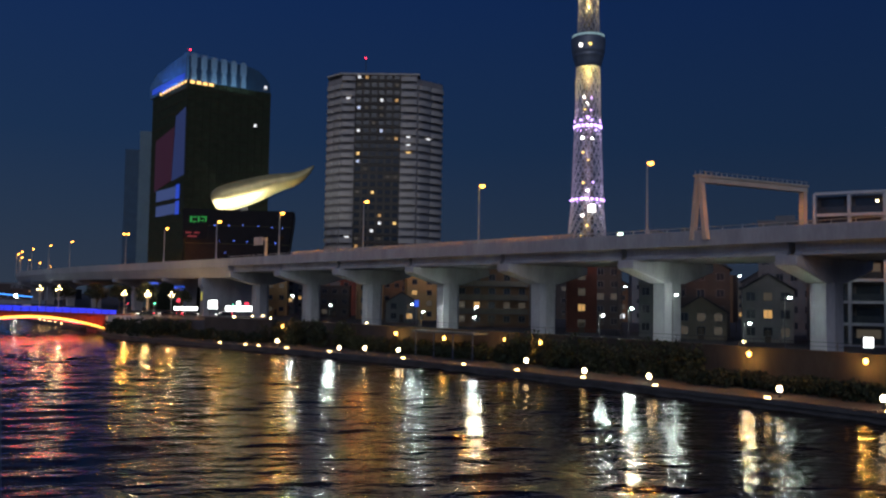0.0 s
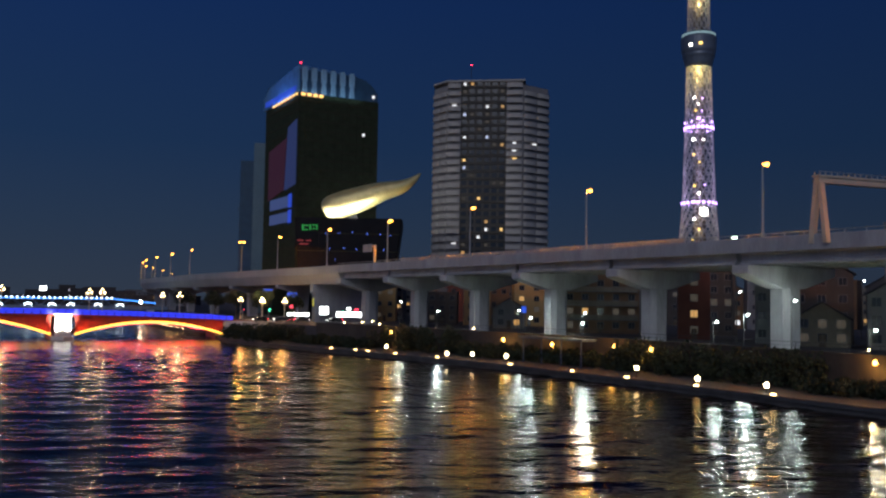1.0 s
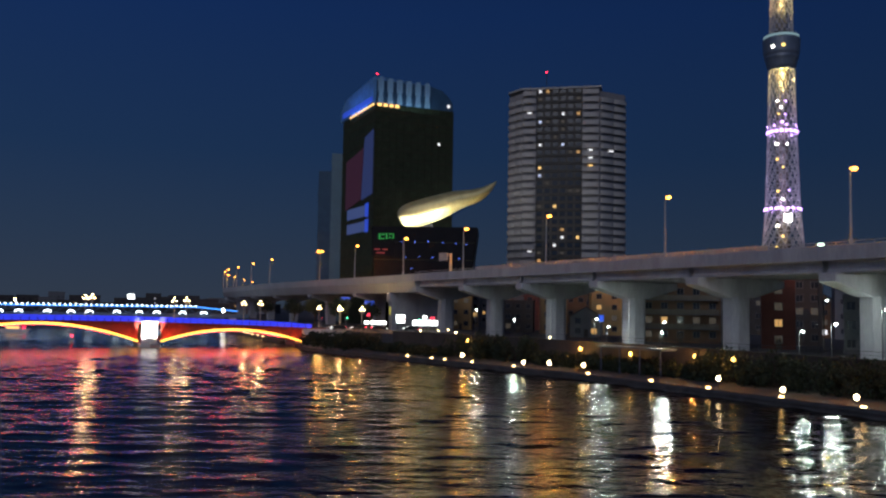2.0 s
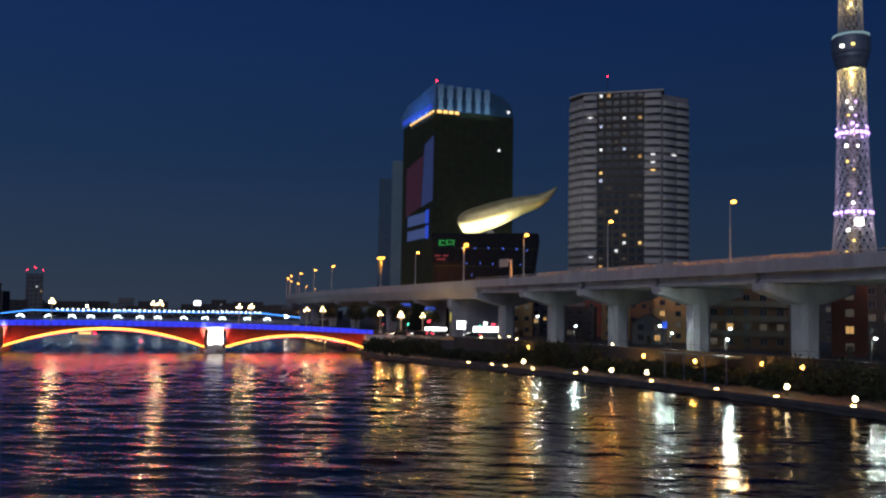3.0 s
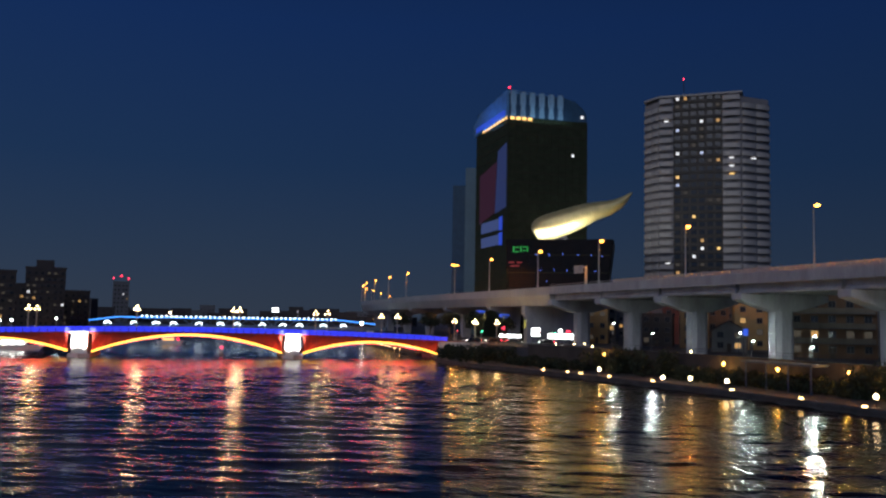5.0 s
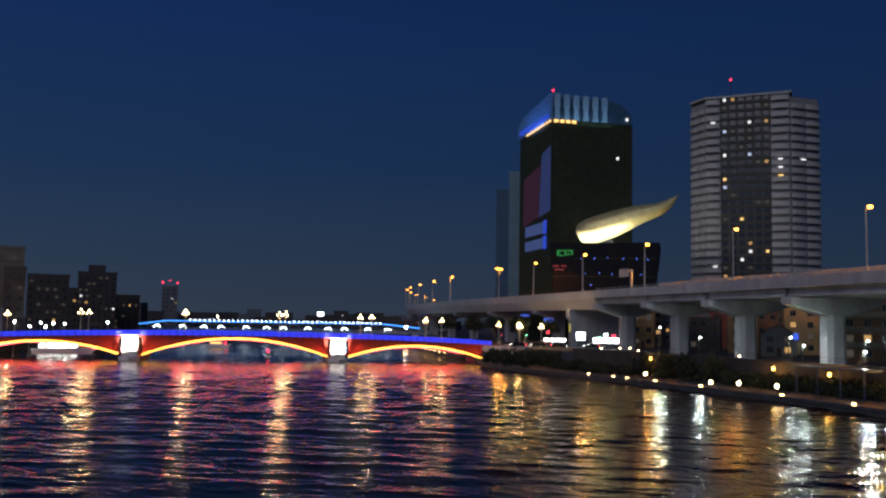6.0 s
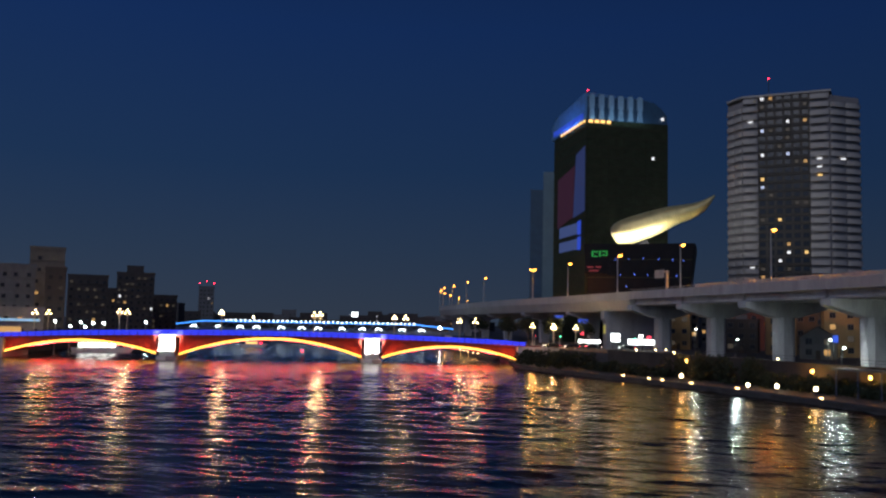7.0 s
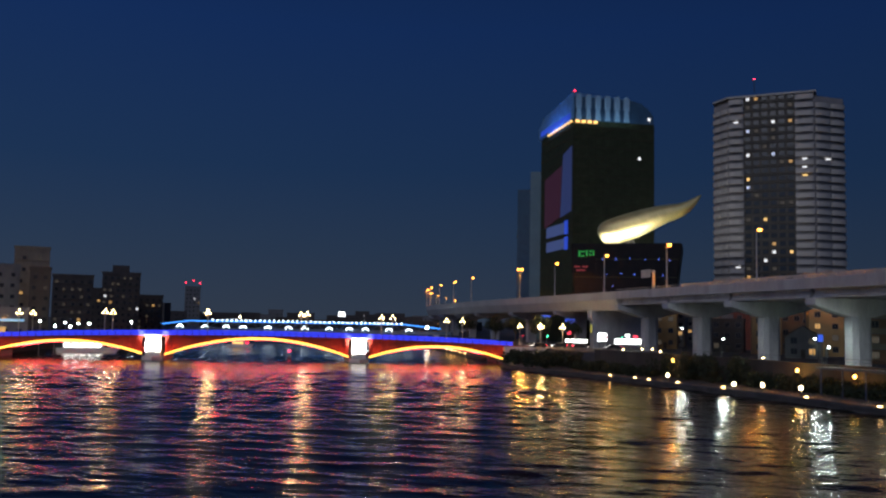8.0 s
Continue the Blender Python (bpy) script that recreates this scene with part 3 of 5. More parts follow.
box_part("penthouse", (6, 8, CZ + 0.7), (20, 27, CZ + 2.4), CONDO_WALL, condo)
beacon(condo, (6, 21.5, CZ + 8.6), 5.5, 0.36)


def balcony(size, depth):
    """A bowed parapet with its floor slab; runs along local y, sticks out along -x."""
    def edge_line(inset):
        n_ = 9
        pts_ = []
        for i in range(n_ + 1):
            f = i / n_
            pts_.append((-(depth - inset) * (0.55 + 0.45 * math.sin(math.pi * f) ** 0.6), inset + f * (size - 2 * inset)))
        return pts_
    bm = bmesh.new()
    outer = [(0, 0)] + edge_line(0) + [(0, size)]
    add_prism(bm, outer, "z", -0.15, 0.1)
    for z0, z1, o in ((0.1, 1.5, 0.0), (1.5, 1.62, -0.06)):
        add_prism(bm, [(0, o)] + edge_line(o) + [(0, size - o), (0, size - 0.16)] + edge_line(0.16)[::-1] + [(0, 0.16)], "z", z0, z1)
    return bm


floors = [CZ - 2.4 - k * FL for k in range(30)]
for x0, y0, rz_, size, depth, first in ((0, 0.1, 0, 6.4, 1.7, 0), (0, 24.9, 0, 5.3, 1.7, 0), (0.1, 30.3, -45, 4.4, 1.0, 1), (3.3, 33.5, -45, 4.4, 1.0, 1), (9.7, -9.7, 45, 6.6, 1.5, 1), (4.9, -4.9, 45, 6.4, 1.3, 1)):
    one = None
    for z in floors[first:]:
        m = pose(x0, y0, z, 0, 0, rz_)
        if one is None:
            one = part("balcony", balcony(size, depth), BALCONY, condo)
            one.matrix_local = m
        else:
            again(one, condo, m)
one = None
for k, z in enumerate(floors):
    if one is None:
        one = box_part("floor_edge", (-0.35, 6.7, 0), (0, 24.7, 0.2), CONDO_WALL, condo)
        one.matrix_local = pose(0, 0, z)
    else:
        again(one, condo, pose(0, 0, z))
LIT = {(5, 0): "w", (4, 0): "a", (5, 1): "d", (2, 3): "w", (2, 4): "d", (2, 5): "d", (0, 1): "d", (0, 3): "a", (5, 4): "c", (4, 4): "d", (5, 7): "w", (2, 7): "c",
       (0, 8): "a", (5, 10): "y", (5, 11): "c", (4, 12): "d", (3, 15): "y", (1, 13): "d", (0, 13): "d", (2, 18): "a", (2, 19): "w", (0, 19): "y", (3, 20): "w", (5, 21): "d",
       (2, 21): "d", (5, 22): "a", (2, 22): "d", (1, 23): "d", (3, 6): "d", (1, 8): "d", (5, 15): "d"}
kinds = {"w": LIT_WHITE, "c": glow("lit_window_cool", (0.62, 0.70, 1.0), 0.9), "a": glow("lit_window_amber", (1.0, 0.55, 0.18), 0.6), "y": LIT_WARM, "d": LIT_DIM}
panes = {}
for key, m_ in (("", PANE), *kinds.items()):
    bm = bmesh.new()
    add_box(bm, (-0.08, -0.95, 0.9), (0.02, 0.95, 2.5)) if not key else add_box(bm, (-0.08, -0.55, 1.05), (0.02, 0.55, 2.2))
    panes[key] = mesh_of("window_pane", bm, m_)
bm = bmesh.new()
for lo, hi in (((-0.16, -1.08, 0.75), (0, 1.08, 0.9)), ((-0.16, -1.08, 2.5), (0, 1.08, 2.62)), ((-0.16, -1.08, 0.9), (0, -0.95, 2.5)), ((-0.16, 0.95, 0.9), (0, 1.08, 2.5)), ((-0.14, -0.05, 0.9), (-0.02, 0.05, 2.5))):
    add_box(bm, lo, hi)
win_frame = mesh_of("window", bm, BAND)
for k, z in enumerate(floors[:27]):
    for b in range(6):
        o = new("window", win_frame)
        o.parent, o.matrix_local = condo, pose(0, 8.2 + b * 3.02, z)
        p = new("window_pane", panes[LIT.get((b, k), "")])
        p.parent = o
for y, z in ((27.5, floors[3] + 1.9), (3.3, floors[8] + 1.9), (3.3, floors[9] + 1.9), (27, floors[21] + 1.9)):
    box_part("lit_balcony_lamp", (-0.9, y - 0.8, z), (-0.5, y + 0.8, z + 0.5), LIT_WHITE, condo)
box_part("lit_balcony_lamp", (-0.9, 2.4, floors[10] + 1.9), (-0.5, 4.1, floors[10] + 2.4), LIT_WARM, condo)
o = box_part("lit_balcony_lamp", (-0.9, -1.0, 0), (-0.5, 1.0, 0.5), LIT_WHITE, condo)
o.matrix_local = pose(4.0, -4.0, floors[8] + 1.9, 0, 0, 45)

# black hall with the golden flame on its roof
hall = thing("beer_hall", pose(-27, 300, 0, 0, 0, 2), "black granite hall flaring upwards with small blue lights", "hall")
bm = bmesh.new()
add_prism(bm, [(-23.6, 39.5), (-22.5, 30), (-21.5, 5), (10.2, 5), (11.5, 26), (13.2, 39.5)], "y", 0, 30)
bmesh.ops.bevel(bm, geom=bm.edges[:], offset=0.4, segments=2, affect="EDGES")
part("hall_body", bm, HALL, hall)
for k in range(5):
    box_part("granite_course", (-22.6 - k * 0.12, -0.08, 10 + k * 6), (11.0 + k * 0.3, 0.02, 10.25 + k * 6), BAND, hall)
for x, z in ((-13, 34), (-8.5, 34), (-4.0, 34.3), (1.0, 34.0), (5.5, 33.8), (9.0, 33.5), (-11.5, 28.8), (-6.8, 29), (-2.5, 28.8), (2.2, 29), (6.8, 28.6), (-9.5, 25)):
    box_part("point_light", (x, -0.3, z), (x + 0.32, -0.1, z + 0.32), BLUE_DOT, hall, "small blue light")
sign = thing("roof_sign", pose(-27, 299.6, 0, 0, 0, 2), "green and red lit sign panels on the black hall", "sign")
for x0, x1, z0, z1 in ((-20.8, -20.2, 35.0, 37.0), (-20.0, -18.6, 36.5, 36.9), (-20.0, -18.8, 35.0, 35.4), (-18.3, -17.8, 35.1, 37.1), (-17.4, -16.2, 36.6, 37.0), (-17.4, -16.4, 35.4, 35.8), (-16.0, -15.6, 35.2, 37.0)):
    box_part("green_bar", (x0, 0, z0), (x1, 0.25, z1), GREEN_SIGN, sign, "green lit bar")
for x0, x1, z0 in ((-22.2, -20.2, 31.3), (-19.4, -17.6, 31.3), (-21.5, -18.5, 30.1)):
    box_part("red_bar", (x0, 0, z0), (x1, 0.25, z0 + 0.5), RED_SIGN, sign, "red lit bar")
box_part("sign_back", (-23, 0.1, 29.4), (-15, 0.36, 37.6), HALL, sign)

flame = thing("golden_flame", pose(-40.8, 309, 0), "large golden flame sculpture lit white on a black hall's roof", "sculpture")
SPINE = [(-1.5, 43.0, 0.6), (-1.3, 43.2, 2.6), (0.2, 43.6, 4.0), (3.0, 44.3, 4.6), (7.0, 45.5, 4.7), (11.0, 46.8, 4.5), (15.0, 48.3, 4.1), (18.5, 49.6, 3.5), (21.5, 50.4, 3.0), (24.0, 50.9, 2.7), (26.5, 51.7, 2.3), (28.8, 53.0, 1.7), (30.8, 54.6, 1.0), (32.8, 56.6, 0.15)]
bm = bmesh.new()
rings = []
for i, (x, z, r) in enumerate(SPINE):
    a, b = SPINE[max(0, i - 1)], SPINE[min(len(SPINE) - 1, i + 1)]
    d = Vector((b[0] - a[0], 0, b[1] - a[1])).normalized()
    up = Vector((-d.z, 0, d.x))
    rings.append([bm.verts.new(Vector((x, 0, z)) + up * (r * math.cos(q)) + Vector((0, 1, 0)) * (r * 1.15 * math.sin(q))) for q in [2 * math.pi * j / 28 for j in range(28)]])
for a, b in zip(rings, rings[1:]):
    for i in range(28):
        bm.faces.new((a[i], a[(i + 1) % 28], b[(i + 1) % 28], b[i]))
bm.faces.new(rings[0])
bm.faces.new(rings[-1])
fl = part("flame_body", bm, GOLD, flame, smooth=True)
sub = fl.modifiers.new("smooth", "SUBSURF")
sub.levels = sub.render_levels = 1
bm = bmesh.new()
add_prism(bm, [(7, 39.4), (11, 39.4), (10, 43.5), (8, 42.8)], "y", 0.2, 2.2)
part("plinth", bm, HALL, flame)
flood = lamp("AREA", (-31.0, 302.9, 39.8), 6000, (1.0, 0.98, 0.90), (-30.5, 308, 44.6), size=17)
flood.data.shape, flood.data.size_y = "RECTANGLE", 0.4
lamp("SPOT", (-41, 302.0, 40.0), 7500, (1.0, 0.98, 0.92), (-39.5, 308, 43), spot=60, size=0.4)
lamp("SPOT", (-13, 301.6, 40.2), 1500, (1.0, 0.85, 0.45), (-12, 309, 52), spot=50, size=0.5)

# broadcasting tower
LATTICE = mat("white_steel_lattice", (0.42, 0.42, 0.44), 0.5, vary=0.2, scale=0.05, fine=0.5, bump=0)
VIOLET = glow("violet_ring_light", (0.62, 0.36, 1.0), 5.0)
TW_GOLD = glow("gold_ring_light", (1.0, 0.66, 0.16), 3.0)
TW_WHITE = glow("white_tower_lamp", (1.0, 0.93, 0.85), 9.0)
tower = thing("broadcast_tower", pose(352, 1216, 5), "very tall lattice broadcasting tower lit violet and gold", "tower")


def tower_r(z):
    pts = [(0, 40), (98, 26.4), (144, 22.4), (253, 18.4), (340, 16.6), (385, 15.2), (430, 14.4), (470, 13.0)]
    for (a, ra), (b, rb) in zip(pts, pts[1:]):
        if z <= b:
            return ra + (rb - ra) * (z - a) / (b - a)
    return 13.0


def lattice(z0, z1, step, count):
    bm = bmesh.new()
    k, z, turn = 0, z0, 0.0
    while z < z1 - 1:
        zt = min(z + step, z1)
        for i in range(count):
            def node(j, zz, half):
                q = 2 * math.pi * (j + half) / count
                return (tower_r(zz) * math.cos(q), tower_r(zz) * math.sin(q), zz)
            h0, h1 = 0.5 * (k % 2), 0.5 * ((k + 1) % 2)
            add_tube(bm, node(i, z, h0), node(i + (1 if h0 else 0), zt, h1), 0.75, sides=4)
            add_tube(bm, node(i, z, h0), node(i + (1 if h0 else 0) - 1, zt, h1), 0.75, sides=4)
            add_tube(bm, node(i, z, h0), node(i + 1, z, h0), 0.55, sides=4)
        z, k = zt, k + 1
    return bm


part("lattice_shaft", lattice(0, 338, 9.0, 16), LATTICE, tower, "steel lattice of the shaft", fix=False)
part("upper_lattice", lattice(388, 470, 7.0, 14), LATTICE, tower, fix=False)
bm = bmesh.new()
add_lathe(bm, [(9, 0), (9, 338)], sides=16)
part("core_shaft", bm, CONDO_WALL, tower)
bm = bmesh.new()
add_lathe(bm, [(8, 384), (7.5, 480)], sides=16)
part("upper_core", bm, CONDO_WALL, tower)
DECK_WALL = mat("grey_deck_cladding", (0.16, 0.18, 0.21), 0.4, 0.3, vary=0.2, scale=0.1, fine=1.0)
bm = bmesh.new()
add_lathe(bm, [(16.5, 337), (18.5, 341), (20.5, 349), (22.0, 353), (22.0, 356), (23.4, 360), (24.2, 372), (24.4, 378), (22.6, 380), (22.6, 384), (17, 385)], sides=36)
part("observation_deck", bm, DECK_WALL, tower, "grey round observation deck")
bm = bmesh.new()
add_lathe(bm, [(22.7, 380.4), (22.9, 380.4), (22.9, 383.4), (22.7, 383.4)], sides=36)
part("deck_light_ring", bm, glow("pale_deck_light", (0.55, 0.85, 0.95), 0.35), tower, "pale lit ring")


def ring_lights(z, n, w, h, material, only=None, out=1.2):
    one = None
    for i in range(n):
        q = 2 * math.pi * i / n
        m = pose((tower_r(z) + out) * math.cos(q), (tower_r(z) + out) * math.sin(q), z, 0, 0, math.degrees(q))
        if one is None:
            one = box_part("ring_lamp", (-0.4, -w / 2, 0), (0.4, w / 2, h), material, tower)
            one.matrix_local = m
        else:
            again(one, tower, m)


ring_lights(250, 20, 3.6, 3.2, VIOLET)
ring_lights(146, 20, 3.8, 2.8, VIOLET)
ring_lights(258, 8, 2.0, 2.5, VIOLET)
face = math.atan2(-1216, -352)
for da, z, s, m_ in ((0.14, 292, 1.3, TW_WHITE), (-0.12, 291, 1.1, VIOLET), (0.02, 283, 1.2, TW_WHITE), (0.1, 274, 1.2, TW_GOLD), (-0.1, 273, 1.0, VIOLET), (0.0, 263, 1.8, VIOLET), (0.16, 234, 1.8, TW_WHITE), (-0.14, 233, 1.2, TW_WHITE),
                    (0.14, 213, 1.4, TW_GOLD), (-0.02, 202, 1.2, TW_GOLD), (0.12, 170, 1.6, TW_GOLD), (-0.16, 171, 1.1, VIOLET), (0.0, 159, 1.5, TW_WHITE), (0.12, 148, 1.6, VIOLET),
                    (0.12, 124, 1.6, TW_WHITE), (0.0, 110, 1.4, TW_GOLD), (0.14, 96, 1.0, TW_GOLD), (0.2, 365, 1.9, TW_WHITE), (-0.05, 366, 2.0, TW_GOLD)):
    q = face - da * 2.2
    r = tower_r(z) + (8.6 if 340 < z < 388 else 1.0)
    o = box_part("tower_lamp", (-0.5, -s, -s * 0.8), (0.5, s, s * 0.8), m_, tower)
    o.matrix_local = pose(r * math.cos(q), r * math.sin(q), z, 0, 0, math.degrees(q))
o = box_part("bright_panel", (-0.5, -4.6, -5), (0.5, 4.6, 5), TW_WHITE, tower, "bright white lit panel")
q = face + 0.25
o.matrix_local = pose(26 * math.cos(q), 26 * math.sin(q), 134, 0, 0, math.degrees(q))
fx, fy = math.cos(face), math.sin(face)
for z, watts, col, off in ((332, 90000, (1.0, 0.72, 0.22), 13), (318, 40000, (1.0, 0.78, 0.35), 13), (296, 8000, (0.85, 0.70, 0.75), 14), (255, 50000, (0.72, 0.50, 1.0), 15), (215, 11000, (0.72, 0.60, 1.0), 15), (185, 11000, (0.72, 0.60, 1.0), 16), (150, 50000, (0.70, 0.52, 1.0), 17), (112, 18000, (1.0, 0.78, 0.55), 19), (425, 45000, (1.0, 0.75, 0.3), 11)):
    lamp("POINT", (352 + fx * off, 1216 + fy * off, 5 + z), watts, col, size=1.5)

# ---------------------------------------------------------------- lamps on the expressway
def road_lamp(m, group, double=False, watts=10500):
    t = thing("highway_lamp", m, "tall grey pole with a glowing sodium lamp head", "street lamp", group)
    bm = bmesh.new()
    add_tube(bm, (0, 0, 0), (0, 0, 10.0), 0.17, 0.10)
    add_tube(bm, (0, 0, 0), (0, 0, 0.7), 0.28)
    part("pole", bm, POLE, t)
    for side in ((1, -1) if double else (1,)):
        bm = bmesh.new()
        add_tube(bm, (0, 0, 9.9), (side * 0.35, 0, 10.45), 0.08)
        add_tube(bm, (side * 0.35, 0, 10.45), (side * 0.6, 0, 10.5), 0.08)
        part("arm", bm, POLE, t)
        bm = bmesh.new()
        add_prism(bm, [(0, 0.10), (0.3, 0.22), (1.1, 0.20), (1.3, 0.06), (1.2, -0.04), (0, -0.04)], "y", -0.24, 0.24, pose(side * 0.1, 0, 10.58) @ Matrix.Diagonal((side, 1, 1, 1)))
        head = part("lamp_head", bm, POLE, t)
        bm = bmesh.new()
        add_ball(bm, (side * 0.75, 0, 10.44), 0.50, 0.6, sub=2)
        part("lens", bm, SODIUM, head, "glowing amber lens")
        foot = m @ Vector((side * 0.75, 0, 0))
        cut_off = lamp("SPOT", m @ Vector((side * 0.75, 0, 10.1)), watts, (1.0, 0.30, 0.03), foot, spot=168, size=0.3)
        cut_off.data.spot_blend = 0.12
    return t


for s in (-51, -13, 22, 60, 98, 136):
    road_lamp(VIA @ pose(-9.92, s, 21.3), "expressway lamps")
for x, y, dbl in ((-33.3, 254.5, False), (-53.7, 287.7, False), (-72.2, 317.8, True), (-107.2, 375.5, False), (-126.7, 412.5, False), (-145.9, 449.6, False), (-162.1, 482.4, False), (-175.3, 515.9, False), (-190.4, 567.4, False), (-199.6, 609.0, False), (-212.9, 671.9, False), (-227.6, 744.0, False)):
    p = Vector((x, y, 0))
    i = min(range(len(box_line) - 1), key=lambda j: (box_line[j] - p).length)
    d = (box_line[i + 1] - box_line[i]).normalized()
    road_lamp(pose(x, y, 21.3, 0, 0, math.degrees(math.atan2(-d.x, d.y))), "expressway lamps", dbl, 9500)

# sign gantry across the road: trestle legs and a box beam
CREAM = mat("cream_painted_steel", (0.55, 0.47, 0.36), 0.5, vary=0.15, scale=0.5, fine=3.0)
gantry = thing("road_gantry", VIA @ pose(0, 10.9, 0, 0, 0, -10.8), "cream steel gantry spanning the elevated road", "gantry")
bm = bmesh.new()
for dy in (-1.3, 1.3):
    add_prism(bm, [(dy - 0.35, 20.0), (dy + 0.35, 20.0), (dy * 0.25 + 0.3, 28.0), (dy * 0.25 - 0.3, 28.0)], "x", -10.6, -9.9)
part("trestle_leg", bm, CREAM, gantry)
bm = bmesh.new()
add_prism(bm, [(-0.5, 20.0), (0.5, 20.0), (0.45, 28.0), (-0.45, 28.0)], "x", 9.9, 10.6)
part("leg", bm, CREAM, gantry)
bm = bmesh.new()
add_box(bm, (-10.7, -0.5, 28.0), (10.7, 0.5, 28.35))
add_box(bm, (-10.7, -0.42, 28.35), (10.7, 0.42, 28.8))
add_box(bm, (-10.9, -0.6, 28.8), (10.9, 0.6, 29.05))
part("beam", bm, CREAM, gantry)
bm = bmesh.new()
for i in range(22):
    add_box(bm, (-10.6 + i, -0.5, 29.05), (-10.52 + i, -0.42, 29.55))
    add_box(bm, (-10.6 + i, 0.42, 29.05), (-10.52 + i, 0.5, 29.55))
add_box(bm, (-10.7, -0.5, 29.5), (10.7, -0.44, 29.56))
part("walkway_rail", bm, POLE, gantry)

board = thing("sign_bracket", VIA @ pose(-9.9, 143, 21.3), "grey cantilever road sign seen from behind", "road sign")
bm = bmesh.new()
add_box(bm, (-0.25, -0.25, 0), (0.25, 0.25, 4.6))
add_box(bm, (-0.2, 0.2, 4.1), (0.2, 4.5, 4.6))
part("post", bm, CREAM, board)
box_part("sign_plate", (-0.35, 1.2, 2.9), (-0.2, 6.2, 4.9), POLE, board)

# passing car held on the road
car = thing("car", VIA @ pose(-7.6, 90, 20.06), "dark car with red tail lights on the elevated road", "car")
CARPAINT = mat("dark_car_paint", (0.03, 0.03, 0.035), 0.25, 0.3, vary=0.1, scale=2, fine=8)
bm = bmesh.new()
add_prism(bm, [(-2.1, 0.35), (2.1, 0.35), (2.15, 0.8), (1.2, 0.95), (0.7, 1.45), (-1.2, 1.5), (-1.9, 1.0), (-2.15, 0.9)], "x", -0.85, 0.85)
bmesh.ops.bevel(bm, geom=bm.edges[:], offset=0.07, segments=2, affect="EDGES")
part("body", bm, CARPAINT, car)
for x in (-0.8, 0.8):
    for y in (-1.35, 1.35):
        bm = bmesh.new()
        add_tube(bm, (x - 0.1, y, 0.32), (x + 0.1, y, 0.32), 0.32, sides=14)
        part("wheel", bm, DARK_STEEL, car)
    box_part("tail_light", (x - 0.2, -2.22, 0.75), (x + 0.1, -2.1, 0.95), RED_LAMP, car, "red tail light")

# ---------------------------------------------------------------- lamps on the arch bridge
def globe_post(m, group):
    t = thing("bridge_lamp", m, "ornate bridge lamp post with three glowing globes", "street lamp", group)
    bm = bmesh.new()
    add_lathe(bm, [(0.35, 0), (0.35, 0.5), (0.2, 0.8), (0.13, 1.2), (0.11, 5.0), (0.16, 5.1), (0.1, 5.3)], sides=10)
    for sx in (-1, 1):
        add_tube(bm, (0, 0, 5.0), (sx * 0.55, 0, 5.15), 0.07, sides=6)
        add_tube(bm, (sx * 0.55, 0, 5.15), (sx * 0.55, 0, 5.5), 0.07, sides=6)
    add_tube(bm, (0, 0, 5.2), (0, 0, 6.3), 0.07, sides=6)
    part("post", bm, CREAM, t)
    for x, z in ((-0.55, 5.8), (0.55, 5.8), (0, 6.65)):
        bm = bmesh.new()
        add_ball(bm, (x, 0, z), 0.22, sub=2)
        part("globe", bm, WARM, t, "glowing warm globe")
    return t


rz = math.degrees(math.atan2(bdir.y, bdir.x))
for s in (-10.5, 12.8, 33, 57.2, 84.2, 111, 132.7):
    for y in (0.9, BW - 0.9):
        p = BRIDGE @ Vector((s + (0 if y < 5 else 1.3), y, deck_z(s) - 0.95))
        globe_post(pose(p.x, p.y, p.z, 0, 0, rz), "bridge lamps")
        lamp("POINT", p + Vector((0, 0, 6.2)), 1700, (1.0, 0.60, 0.27), size=0.3)

for x, y in ((-51.9, 256.8), (-45.7, 258.0)):
    globe_post(pose(x, y, 5.0, 0, 0, rz), "bridge lamps")
    lamp("POINT", (x, y, 11.2), 1000, (1.0, 0.70, 0.36), size=0.3)

# ---------------------------------------------------------------- railway bridge with its line of lights
RAILB = mat("blue_grey_rail_girder", (0.16, 0.22, 0.30), 0.5, vary=0.2, scale=0.3, fine=2)
BLUE_LINE = glow("blue_line_light", (0.05, 0.28, 1.0), 2.4)
PALE_DOT = glow("pale_row_light", (0.80, 0.95, 1.0), 6.0)
ra, rb = Vector((-272, 383, 0)), Vector((-150, 446, 0))
rd = (rb - ra).normalized()
RAIL = Matrix(((rd.x, -rd.y, 0, ra.x), (rd.y, rd.x, 0, ra.y), (0, 0, 1, 0), (0, 0, 0, 1)))
rail = thing("railway_bridge", RAIL, "low girder railway bridge lined with blue and white lights", "bridge", kind="structure")
LEN = (rb - ra).length
box_part("girder", (-4, 0, 5.2), (LEN + 12, 6, 7.0), RAILB, rail)
bm = bmesh.new()
for k in range(int(LEN / 8.2)):
    x = 8 + k * 8.2
    add_tube(bm, (x, 0.2, 7.0), (x + 4.1, 0.2, 10.2), 0.16, sides=5)
    add_tube(bm, (x + 4.1, 0.2, 10.2), (x + 8.2, 0.2, 7.0), 0.16, sides=5)
part("truss_web", bm, RAILB, rail)
bm = bmesh.new()
pts = [(0, 8.2), (14, 10.2), (LEN - 14, 10.5), (LEN + 6, 8.6)]
for (x0, z0), (x1, z1) in zip(pts, pts[1:]):
    add_tube(bm, (x0, 0, z0), (x1, 0, z1), 0.30, sides=6)
part("blue_line", bm, BLUE_LINE, rail, "blue light line along the top chord")
one = None
